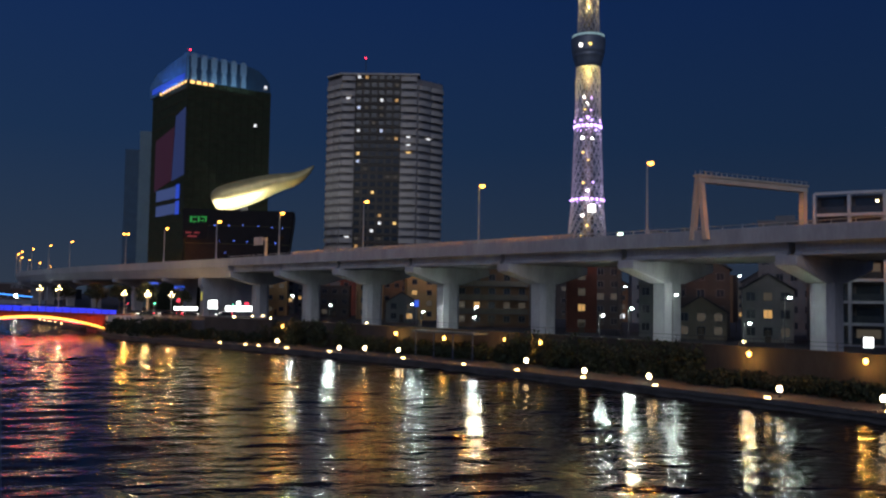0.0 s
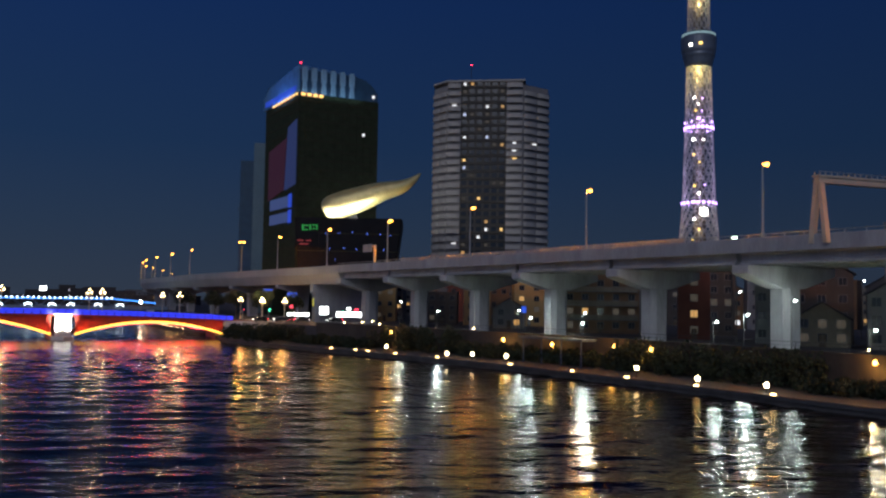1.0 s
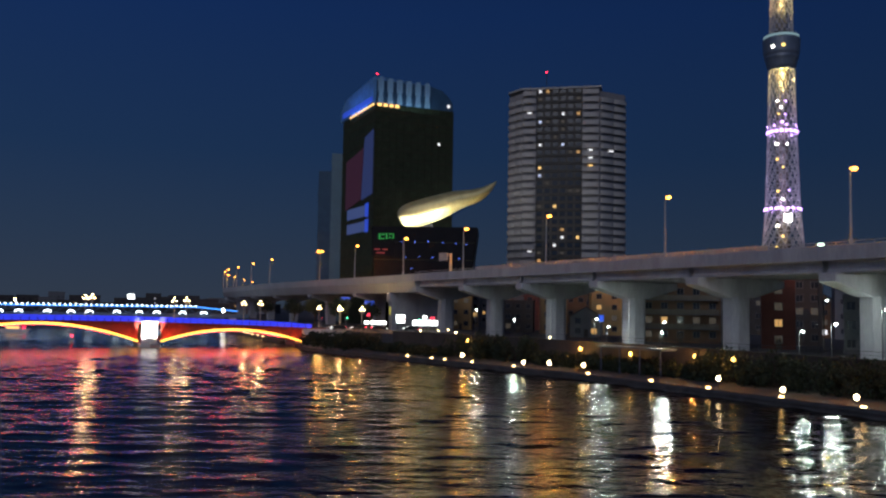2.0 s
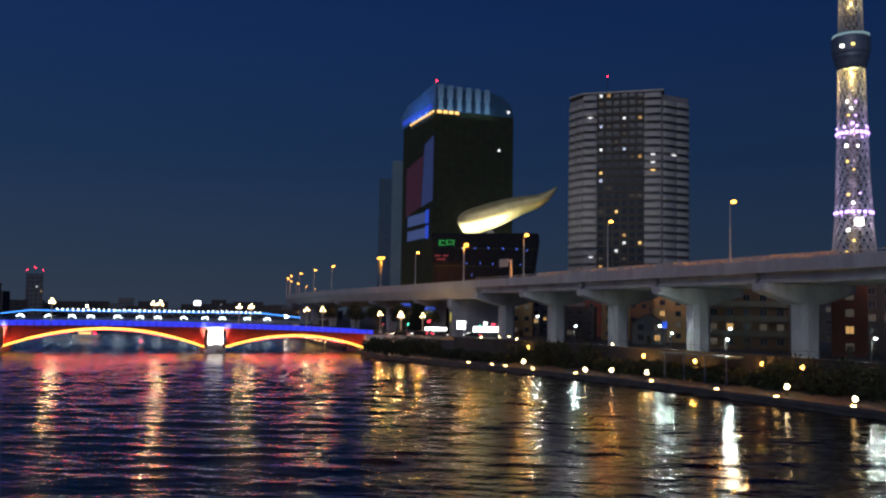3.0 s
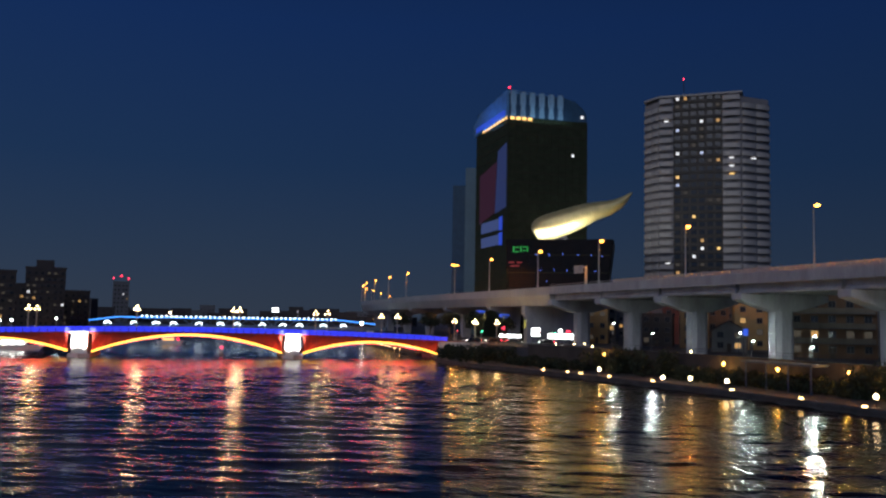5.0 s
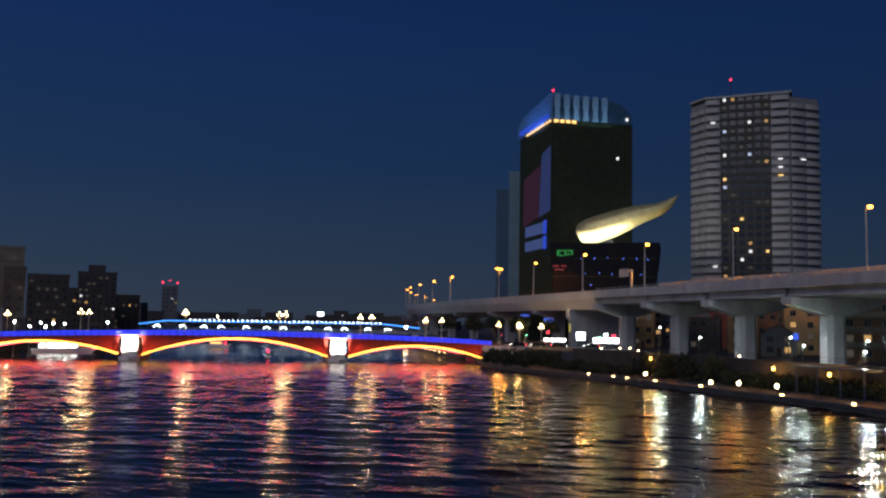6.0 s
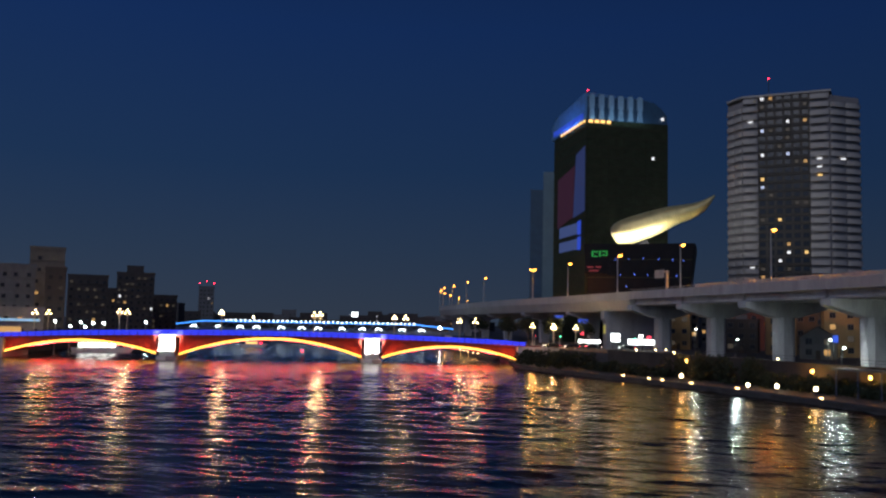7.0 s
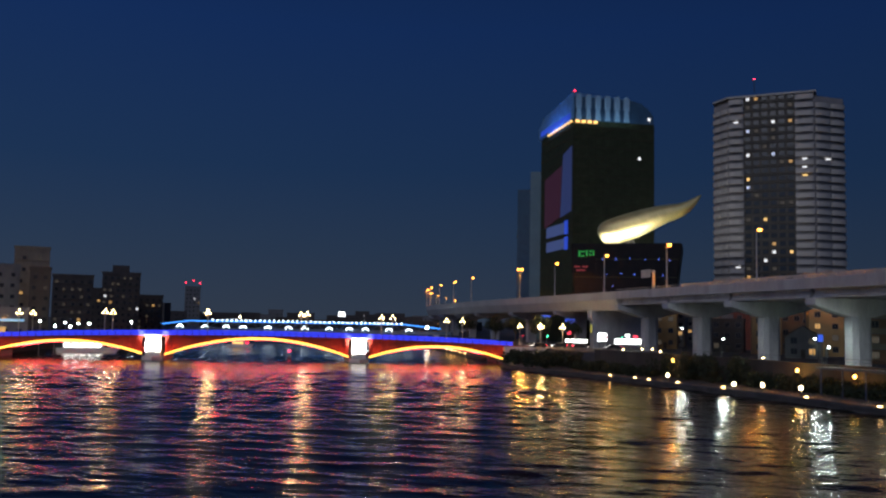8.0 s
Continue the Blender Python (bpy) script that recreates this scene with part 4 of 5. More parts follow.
for k in range(42):
    if one is None:
        one = box_part("row_lamp", (-0.35, -0.4, 0), (0.35, 0.1, 0.6), PALE_DOT, rail, "small white lamp")
    else:
        again(one, rail, Matrix())
    o = one if k == 0 else scene.collection.objects[-1]
    o.matrix_local = pose(26 + k * 2.35, -0.1, 10.55)
one = None
for k in range(12):
    bm = bmesh.new()
    for j in range(8):
        q0, q1 = math.pi * j / 8, math.pi * (j + 1) / 8
        add_tube(bm, (1.5 * math.cos(q0), 0, 1.1 * math.sin(q0)), (1.5 * math.cos(q1), 0, 1.1 * math.sin(q1)), 0.26, sides=4)
    o = part("arc_lamp", bm, PALE_DOT, rail, "small white arc of light")
    o.matrix_local = pose(10 + k * 10.4 + (2 if k % 3 else 0), -0.4, 6.9)
for x in (-2, 40, 85, LEN + 4):
    box_part("pier", (x - 1.5, 0.2, -5), (x + 1.5, 6, 5.2), PIER_STONE, rail)

# ---------------------------------------------------------------- riverside terrace: lamps, hedge, canopy
def along(line, y):
    i = min(range(1, len(line) - 1), key=lambda j: abs(line[j].y - y))
    return line[i], (line[i + 1] - line[i - 1]).normalized()


def kerb_lamp(m):
    t = thing("kerb_lamp", m, "low box lamp on the terrace edge", "bollard light", "terrace edge lamps")
    box_part("housing", (-0.22, -0.3, 0), (0.22, 0.3, 0.12), QUAY, t)
    bm = bmesh.new()
    add_box(bm, (-0.16, -0.26, 0.12), (0.16, 0.26, 0.36))
    part("lens", bm, WARM_LOW, t, "warm glowing lens")
    box_part("cap", (-0.24, -0.32, 0.36), (0.24, 0.32, 0.44), QUAY, t)
    return t


WARM_LOW = glow("warm_low_lamp", (1.0, 0.62, 0.25), 14.0)
for x, y in ((-23.6, 194), (-17.9, 187.4), (-13.5, 182.2), (-7.3, 174.9), (-1.0, 167.4), (13, 148.8), (20, 138.8), (26.7, 127.6), (33.6, 116.1), (40.5, 104.4), (47, 92.8), (53.5, 81.2)):
    p, d = along(QUAY_LINE, y)
    m = pose(p.x + d.y * 0.15, p.y - d.x * 0.15, 0.95, 0, 0, math.degrees(math.atan2(-d.x, d.y)))
    kerb_lamp(m)


def garden_lamp(m, h):
    t = thing("garden_lamp", m, "short terrace lamp with a bright warm globe", "garden lamp", "terrace globe lamps")
    bm = bmesh.new()
    add_lathe(bm, [(0.2, 0), (0.2, 0.1), (0.07, 0.16), (0.07, h - 0.35), (0.2, h - 0.3), (0.2, h - 0.22)], sides=10)
    part("post", bm, DARK_STEEL, t)
    bm = bmesh.new()
    add_ball(bm, (0, 0, h + 0.12), 0.34, 1.15, sub=2)
    part("globe", bm, GLOBE, t, "bright warm globe")
    bm = bmesh.new()
    add_lathe(bm, [(0.3, h + 0.58), (0.28, h + 0.63), (0.05, h + 0.72)], sides=10)
    part("cap", bm, DARK_STEEL, t)
    return t


GLOBE = glow("garden_globe", (1.0, 0.74, 0.42), 14.0)
for x, y, z in ((-11.5, 186, 1.9), (1.1, 171.1, 1.5), (5.8, 165.6, 1.8), (11.5, 157.9, 2.0), (28.9, 131.8, 2.1), (35, 121.6, 1.5), (40.8, 111.8, 1.6), (50.1, 95.4, 1.7), (55.9, 85.1, 1.8)):
    garden_lamp(pose(x, y, 0.85), z - 0.9)

for y in (300, 312, 322, 331, 340):
    p, d = along(QUAY_LINE, y)
    kerb_lamp(pose(p.x + d.y * 0.3, p.y - d.x * 0.3, 0.95, 0, 0, math.degrees(math.atan2(-d.x, d.y))))

wall_line = shifted(QUAY_LINE, 13.55)
for x, y, z in ((-12.2, 199.8, 4.6), (12.7, 170.4, 4.4), (18.4, 162.7, 4.1), (27.6, 149.5, 4.5), (33.5, 140.4, 4.5), (53.1, 107.3, 4.9), (59.7, 95.4, 5.0), (66.5, 82, 5.0)):
    p, d = along(wall_line, y)
    t = thing("wall_lamp", pose(p.x - d.y * 0.12, p.y + d.x * 0.12, z, 0, 0, math.degrees(math.atan2(-d.x, d.y))), "amber wall lamp on the flood wall", "wall lamp", "flood wall lamps")
    box_part("bracket", (-0.1, -0.1, -0.1), (0.35, 0.1, 0.05), DARK_STEEL, t)
    bm = bmesh.new()
    add_ball(bm, (-0.3, 0, 0.0), 0.30, 1.25, sub=2)
    part("lens", bm, AMBER, t, "amber glowing lens")
    lamp("POINT", t.matrix_world @ Vector((-0.75, 0, -0.25)), 420, (1.0, 0.48, 0.10), size=0.15)


def add_leaves(bm, centre, size, count, leaf, rng):
    for _ in range(count):
        while True:
            v = Vector((rng.uniform(-1, 1), rng.uniform(-1, 1), rng.uniform(-1, 1)))
            if 0.25 < v.length < 1:
                break
        p = Vector(centre) + Vector((v.x * size[0], v.y * size[1], v.z * size[2]))
        m = Euler((rng.uniform(0, 6.3), rng.uniform(0, 6.3), rng.uniform(0, 6.3))).to_matrix()
        s = leaf * rng.uniform(0.6, 1.3)
        bm.faces.new([bm.verts.new(p + m @ Vector(c)) for c in ((-s, 0, 0), (0, -s * 0.5, s * 0.1), (s, 0, 0), (0, s * 0.5, s * 0.15))])


def hedge(y0, y1, off0, off1, top, label):
    rng = random.Random(int(y0 * 7 + top * 10))
    bm = bmesh.new()
    for p in [q for q in QUAY_LINE if y0 <= q.y <= y1]:
        q, d = along(QUAY_LINE, p.y)
        for k in range(4):
            o = rng.uniform(off0, off1)
            f = rng.uniform(-2, 2)
            h = (top - 0.85) * rng.uniform(0.75, 1.08)
            c = (q.x + d.y * o + d.x * f, q.y - d.x * o + d.y * f, 0.85 + h * 0.5)
            add_leaves(bm, c, (1.5, 1.5, h * 0.52), 170, 0.34, rng)
    ob = part("hedge", bm, LEAF, fix=False)
    return tagged(ob, label, "hedge", kind="stuff")


hedge(50, 106, 8.0, 12.8, 3.0, "low dark hedge in front of the flood wall")
hedge(106, 137, 9.5, 13.4, 6.1, "tall dark hedge covering the flood wall")
hedge(137, 172, 9.5, 13.0, 3.8, "low dark planting below the flood wall")
hedge(170, 191, 9.0, 13.4, 6.6, "tall dark hedge rising over the flood wall")
hedge(191, 214, 6.0, 13.0, 3.2, "dark shrubs on the terrace bank")
hedge(214, 250, 0.8, 14.0, 4.8, "dark bushes on the slope beside the bridge")


def tree(m, height, spread, seed):
    rng = random.Random(seed)
    t = thing("tree", m, "dark leafy street tree seen at night", "tree", "bank trees")
    bm = bmesh.new()
    add_tube(bm, (0, 0, 0), (0.1, 0, height * 0.5), 0.22, 0.13)
    tips = []
    for k in range(7):
        q = k * 0.9 + rng.uniform(-0.3, 0.3)
        tip = Vector((math.cos(q) * spread * 0.6, math.sin(q) * spread * 0.6, height * rng.uniform(0.6, 0.88)))
        add_tube(bm, (0.08, 0, height * rng.uniform(0.3, 0.48)), tip, 0.09, 0.03, sides=5)
        tips.append(tip)
    part("trunk", bm, BARK, t)
    bm = bmesh.new()
    for tip in tips + [Vector((0, 0, height * 0.9))]:
        add_leaves(bm, tip, (spread * 0.55, spread * 0.55, height * 0.17), 230, 0.30, rng)
    part("crown", bm, LEAF, t, fix=False)


for k, (x, y, h, s) in enumerate(((-53, 262, 9, 3.2), (-44, 262, 8, 3.0), (-36, 276, 8.5, 3), (-66, 285, 9, 3.4), (-78, 305, 9, 3.5), (-100, 345, 9, 4))):
    tree(pose(x, y, 4.9), h, s, 40 + k)

canopy = thing("shelter_canopy", pose(20.0, 155.0, 0.85, 0, 0, 35), "blue-grey flat roofed shelter on slim posts", "shelter")
BLUEPAINT = mat("blue_grey_paint", (0.035, 0.055, 0.10), 0.5, vary=0.2, scale=1, fine=5)
bm = bmesh.new()
add_box(bm, (-1.6, -8, 4.35), (1.6, 8, 4.6))
add_box(bm, (-1.8, -8.2, 4.6), (1.8, 8.2, 4.72))
part("roof", bm, BLUEPAINT, canopy)
for y in (-7.4, -2.5, 2.5, 7.4):
    bm = bmesh.new()
    add_tube(bm, (-1.2, y, 0), (-1.2, y, 4.35), 0.13)
    part("post", bm, BLUEPAINT, canopy)
for y in (-5, 0, 5):
    b = box_part("bench", (0.4, y - 1.0, 0.35), (0.9, y + 1.0, 0.45), BARK, canopy)
    box_part("bench_foot", (0.5, y - 0.8, 0), (0.8, y - 0.7, 0.35), DARK_STEEL, b)
    box_part("bench_foot", (0.5, y + 0.7, 0), (0.8, y + 0.8, 0.35), DARK_STEEL, b)

# railing on the flood wall and a terrace railing
bm = bmesh.new()
for k, p in enumerate([q for q in shifted(QUAY_LINE, 14.2, 5.85) if 20 < q.y < 213]):
    add_tube(bm, p, p + Vector((0, 0, 1.0)), 0.04, sides=5)
    if k:
        add_tube(bm, last + Vector((0, 0, 1.0)), p + Vector((0, 0, 1.0)), 0.035, sides=5)
        add_tube(bm, last + Vector((0, 0, 0.5)), p + Vector((0, 0, 0.5)), 0.025, sides=5)
    last = p
tagged(part("wall_railing", bm, DARK_STEEL), "dark metal railing along the flood wall", "railing", kind="structure")

# ---------------------------------------------------------------- street lights under and behind the viaduct
def street_light(x, y, z, material, group="back street lights", beam=0):
    t = thing("street_light", pose(x, y, 5.0, 0, 0, 200), "slim grey pole with a bright white street light", "street lamp", group)
    bm = bmesh.new()
    add_tube(bm, (0, 0, 0), (0, 0, z - 5.0), 0.09, 0.06)
    add_tube(bm, (0, 0, z - 5.0), (0, 0.8, z - 4.8), 0.05)
    part("pole", bm, DARK_STEEL, t)
    box_part("head", (-0.22, 0.5, z - 4.86), (0.22, 1.3, z - 4.72), DARK_STEEL, t)
    bm = bmesh.new()
    add_ball(bm, (0, 0.9, z - 5.0), 0.26, 0.8, sub=1)
    part("lens", bm, material, t, "bright white lens")
    if beam:
        lamp("POINT", (x, y - 0.9, z - 0.35), 560 if beam > 250 else 260, (0.85, 1.0, 0.90), size=0.25)
        lamp("SPOT", (x + 0.3, y - 1.1, z - 0.3), beam, (0.82, 1.0, 0.94), (x * 0.35, y * 0.35, -3.0), spot=42, size=0.25)


for x, y, z, beam in ((42.9, 140.5, 9.0, 800), (43.2, 127.2, 10.3, 1500), (50.3, 128.0, 12.4, 300), (54.3, 112.7, 8.7, 150), (58.8, 110.6, 12.2, 200), (26.3, 165.7, 9.8, 1900), (25.9, 166.2, 7.9, 300), (17.4, 177.6, 8.6, 600), (15.3, 180, 10, 300), (-1.1, 199.6, 9.4, 2200), (-10.0, 210, 11.4, 800), (55.4, 166.9, 14.2, 0), (84.0, 178.0, 17.0, 0)):
    street_light(x, y, z, WHITE, "back street lights", beam)
for x, y, z in ((-25.1, 226.9, 5.9), (-20, 221.3, 6.2), (-17.3, 218.3, 6.4), (-15.3, 216.1, 5.9), (6.5, 190.5, 5.9), (56.4, 118.8, 6.0)):
    street_light(x, y, z, WARM, "low path lights")

# ---------------------------------------------------------------- houses of the back streets
TINTS = {"brown": (0.16, 0.09, 0.05), "brick": (0.13, 0.04, 0.028), "beige": (0.20, 0.17, 0.13), "white": (0.24, 0.23, 0.22), "tan": (0.36, 0.22, 0.10), "grey": (0.15, 0.15, 0.155), "dark": (0.06, 0.052, 0.05), "ochre": (0.40, 0.26, 0.11)}
WALLS = {k: mat(k + "_render_wall", c, 0.85, vary=0.25, scale=0.5, fine=4.0, streak=0.4) for k, c in TINTS.items()}
ROOF = mat("dark_roof_tiles", (0.05, 0.05, 0.06), 0.7, vary=0.3, scale=1.0, fine=6.0)
bm = bmesh.new()
for lo, hi in (((-0.75, -0.1, 0), (0.75, 0.02, 0.1)), ((-0.75, -0.1, 1.4), (0.75, 0.02, 1.5)), ((-0.75, -0.1, 0.1), (-0.65, 0.02, 1.4)), ((0.65, -0.1, 0.1), (0.75, 0.02, 1.4)), ((-0.04, -0.08, 0.1), (0.04, 0.02, 1.4))):
    add_box(bm, lo, hi)
HW = mesh_of("window", bm, mat("weathered_window_frame", (0.15, 0.15, 0.15), 0.6, vary=0.3, scale=1.0, fine=6.0))
HW_DARK = HW.copy()
HW_DARK.materials[0] = BAND
HP = {}
for key, m_ in (("", PANE), ("d", LIT_DIM), ("y", kinds["a"]), ("w", LIT_WHITE)):
    bm = bmesh.new()
    add_box(bm, (-0.65, -0.05, 0.1), (0.65, 0.02, 1.4))
    HP[key] = mesh_of("window_pane", bm, m_)


def house(m, w, d, h, wall, label, roof="flat", floors=3, bays=3, seed=1, lit=0.12, balconies=False):
    rng = random.Random(seed)
    t = thing("house", m, label, "house", "back street houses")
    box_part("wall", (-w / 2, 0, 0), (w / 2, d, h), WALLS[wall], t)
    if roof == "flat":
        bm = bmesh.new()
        add_box(bm, (-w / 2 - 0.15, -0.15, h), (w / 2 + 0.15, 0.15, h + 0.6))
        add_box(bm, (-w / 2 - 0.15, d - 0.15, h), (w / 2 + 0.15, d + 0.15, h + 0.6))
        add_box(bm, (-w / 2 - 0.15, 0.15, h), (-w / 2 + 0.15, d - 0.15, h + 0.6))
        add_box(bm, (w / 2 - 0.15, 0.15, h), (w / 2 + 0.15, d - 0.15, h + 0.6))
        part("roof_parapet", bm, WALLS[wall], t)
        box_part("roof_plant", (-w * 0.2, d * 0.3, h), (w * 0.15, d * 0.6, h + 1.8), WALLS["grey"], t)
    else:
        bm = bmesh.new()
        add_prism(bm, [(-w / 2 - 0.5, h - 0.1), (0, h + w * 0.32), (w / 2 + 0.5, h - 0.1), (w / 2 + 0.5, h + 0.12), (0, h + w * 0.32 + 0.25), (-w / 2 - 0.5, h + 0.12)], "y", -0.5, d + 0.5)
        part("roof", bm, ROOF, t)
        bm = bmesh.new()
        add_prism(bm, [(-w / 2, h), (w / 2, h), (0, h + w * 0.32)], "y", 0.0, d)
        part("gable", bm, WALLS[wall], t)
    fh = h / floors
    for f in range(floors):
        for b in range(bays):
            o = new("window", HW)
            o.parent, o.matrix_local = t, pose(-w / 2 + (b + 0.5) * w / bays, 0, f * fh + fh * 0.35)
            r = rng.random()
            p = new("window_pane", HP["y" if r < lit * 0.2 else "d" if r < lit else "w" if r < lit * 1.08 else ""])
            p.parent = o
        if balconies and f:
            box_part("balcony", (-w / 2 + 0.3, -1.2, f * fh - 0.15), (w / 2 - 0.3, 0, f * fh + 0.05), WALLS["grey"], t)
            bm = bmesh.new()
            add_box(bm, (-w / 2 + 0.3, -1.2, f * fh + 0.05), (w / 2 - 0.3, -1.1, f * fh + 1.05))
            part("balcony_front", bm, WALLS["beige"], t)
    box_part("door", (-0.5, -0.06, 0), (0.5, 0.02, 2.05), BARK, t)
    return t


G = 5.0
house(pose(35.5, 199, G, 0, 0, -12), 17, 10, 12.5, "brown", "brown apartment house with balconies behind the viaduct", floors=4, bays=5, seed=3, lit=0.3, balconies=True)
house(pose(48.8, 172, G, 0, 0, -14), 6.0, 8, 15.5, "brick", "narrow dark red brick house with pale windows", floors=5, bays=1, seed=4, lit=0.7)
house(pose(62.5, 146, G, 0, 0, -22), 8.5, 9, 4.6, "beige", "small beige gabled house with a lit window", "gable", 2, 3, 8, 0.4)
house(pose(58.0, 154, G, 0, 0, -20), 7.0, 8, 9.5, "grey", "three storey grey house behind the viaduct", floors=3, bays=3, seed=6)
house(pose(70.5, 138, G, 0, 0, -25), 8.0, 9, 8.6, "white", "white rendered house with a pitched roof", "gable", 3, 3, 9, 0.15)
house(pose(66.5, 160, G, 0, 0, -22), 14, 10, 12.5, "dark", "dark tall house roof behind the viaduct", "gable", 4, 4, 10, 0.1)
house(pose(10, 252, G, 0, 0, -0), 7.5, 9, 10.5, "tan", "tan rendered house between viaduct piers", floors=3, bays=2, seed=11, lit=0.2)
house(pose(24.5, 250, G, 0, 0, -0), 8.4, 9, 15, "ochre", "tall ochre house seen below the viaduct", floors=5, bays=2, seed=12, lit=0.15)
house(pose(-18.5, 286, G, 0, 0, -0), 7.0, 9, 11.0, "ochre", "ochre house with a lit entrance", floors=3, bays=2, seed=13, lit=0.3)
house(pose(0, 268, G, 0, 0, -4), 9.0, 9, 9, "dark", "dark low house below the viaduct", floors=3, bays=3, seed=14, lit=0.2)
house(pose(17, 226, G, 0, 0, -4), 8.0, 8, 5.0, "white", "low white house with a gabled roof", "gable", 2, 2, 15, 0.3)
house(pose(46, 214, G, 0, 0, -10), 10.0, 10, 16, "grey", "grey five storey block with lit windows", floors=5, bays=3, seed=16, lit=0.35)
house(pose(60, 196, G, 0, 0, -15), 9.0, 10, 14, "dark", "dark five storey block behind the houses", floors=5, bays=3, seed=17, lit=0.12)
house(pose(76, 182, G, 0, 0, -20), 12.0, 10, 20.5, "dark", "tall dark block with one lit window", floors=6, bays=4, seed=18, lit=0.08)
house(pose(92, 172, G, 0, 0, -28), 11.0, 10, 23, "grey", "grey tall block rising over the elevated road", floors=7, bays=4, seed=19, lit=0.06)
house(pose(88, 148, G, 0, 0, -32), 9.0, 9, 11, "grey", "grey house beside the framed block", floors=4, bays=3, seed=20, lit=0.1)
house(pose(36, 232, G, 0, 0, -5), 9.0, 9, 13, "brown", "brown four storey house behind the viaduct", floors=4, bays=3, seed=21, lit=0.2)
house(pose(-34, 300, G, 0, 0, -6), 9.0, 9, 10, "dark", "dark house beyond the bridge approach", floors=3, bays=3, seed=22, lit=0.3)

rng = random.Random(5)
for k in range(17):
    az = -6 + k * 2.35 + rng.uniform(-0.5, 0.5)
    q = radians(az)
    dist = rng.uniform(262, 305)
    if k in (0, 1, 2):
        dist += 30
    house(pose(dist * math.sin(q), dist * math.cos(q), G, 0, 0, -az + rng.uniform(-12, 12)), rng.uniform(9, 13), 10, rng.uniform(11, 17), rng.choice(("dark", "brown", "grey", "beige", "brick", "dark")), "narrow town house in the back streets", rng.choice(("flat", "flat", "gable")), floors=4, bays=3, seed=140 + k, lit=0.18)

# block with a white framed glazed front
block = thing("framed_block", pose(81.0, 127.0, G, 0, 0, -38), "apartment block with a white frame and glazed balconies", "apartment building")
WHITEFRAME = mat("white_frame_paint", (0.50, 0.50, 0.52), 0.6, vary=0.15, scale=0.5, fine=3)
GLZ = mat("balcony_glass", (0.04, 0.05, 0.06), 0.2, vary=0.2, scale=0.5, fine=2, bump=0)
BWD, BH = 15.0, 23.8
box_part("wall", (-BWD / 2, 1.2, 0), (BWD / 2, 12, BH - 0.4), WALLS["dark"], block)
for k in range(8):
    z = k * BH / 7
    box_part("frame_beam", (-BWD / 2, -0.2, z - 0.22), (BWD / 2, 1.2, z + 0.22), WHITEFRAME, block)
    if k < 7:
        for b in range(3):
            x = -BWD / 2 + b * BWD / 3
            box_part("glass_front", (x + 0.3, 0.0, z + 0.25), (x + BWD / 3 - 0.3, 0.08, z + 1.3), GLZ, block)
            box_part("glass_door", (x + 0.8, 1.12, z + 0.3), (x + BWD / 3 - 0.8, 1.2, z + 2.6), kinds["d"] if (k, b) in ((3, 1), (0, 1)) else PANE, block)
for b in range(4):
    x = -BWD / 2 + b * BWD / 3
    box_part("frame_post", (x - 0.22, -0.2, 0), (x + 0.22, 1.2, BH), WHITEFRAME, block)
for x, z in ((1.2, 22.3), (3.2, 22.5), (3.9, 21.3)):
    box_part("ceiling_lamp", (x, 0.9, z), (x + 0.35, 1.1, z + 0.3), WARM, block, "small warm lamp")

# shop fronts and signs by the bridge head
def sign_box(name, m, size, material, label, post=0.0):
    t = thing("shop_sign", m, label, "sign", "street signs")
    w, h = size
    box_part("sign_case", (-w / 2 - 0.1, 0.02, -0.1), (w / 2 + 0.1, 0.4, h + 0.1), DARK_STEEL, t)
    box_part("sign_face", (-w / 2, -0.08, 0), (w / 2, 0.02, h), material, t)
    bm = bmesh.new()
    for x in (-w * 0.35, w * 0.35):
        add_tube(bm, (x, 0.2, 5.0 - m.translation.z), (x, 0.2, 0), 0.08, sides=6)
    part("sign_post", bm, DARK_STEEL, t)
    return t


SIGN_WHITE = glow("white_sign_face", (0.95, 1.0, 1.0), 5.0)
SIGN_YELLOW = glow("yellow_sign_face", (0.85, 0.75, 0.10), 0.6)
SIGN_BLUE = glow("blue_sign_face", (0.03, 0.12, 0.95), 0.7)
SIGN_RED = glow("red_sign_face", (1.0, 0.05, 0.10), 2.5)
sign_box("sign", pose(-26.5, 261, 6.6), (9.0, 1.5), SIGN_WHITE, "long bright white lit shop front sign")
sign_box("sign", pose(-27.5, 262, 8.6), (1.2, 0.8), SIGN_WHITE, "small bright sign above the shop front")
sign_box("sign", pose(-25.2, 262, 8.5), (1.2, 0.6), SIGN_RED, "small red lit sign")
sign_box("sign", pose(-42.5, 263, 6.7), (6.5, 0.9), SIGN_WHITE, "white lit shop canopy")
sign_box("sign", pose(-35, 264, 7.2), (2.6, 2.4), SIGN_WHITE, "bright white lit shop window")
sign_box("sign", pose(-37.8, 266, 9.6), (1.9, 2.4), SIGN_YELLOW, "yellow lit square sign")
sign_box("sign", pose(-49, 290, 9.6), (3.2, 4.2), SIGN_BLUE, "blue lit glazed entrance of the office tower")
sign_box("sign", pose(-59, 300, 12.0), (3.0, 3.0), SIGN_BLUE, "blue lit glass panel of a building")
sign_box("sign", pose(-44.5, 262, 9.0), (0.9, 0.9), SIGN_RED, "red round street signal")
sign_box("sign", pose(17.5, 190, 9.4), (1.0, 1.4), SIGN_BLUE, "small blue lit sign")
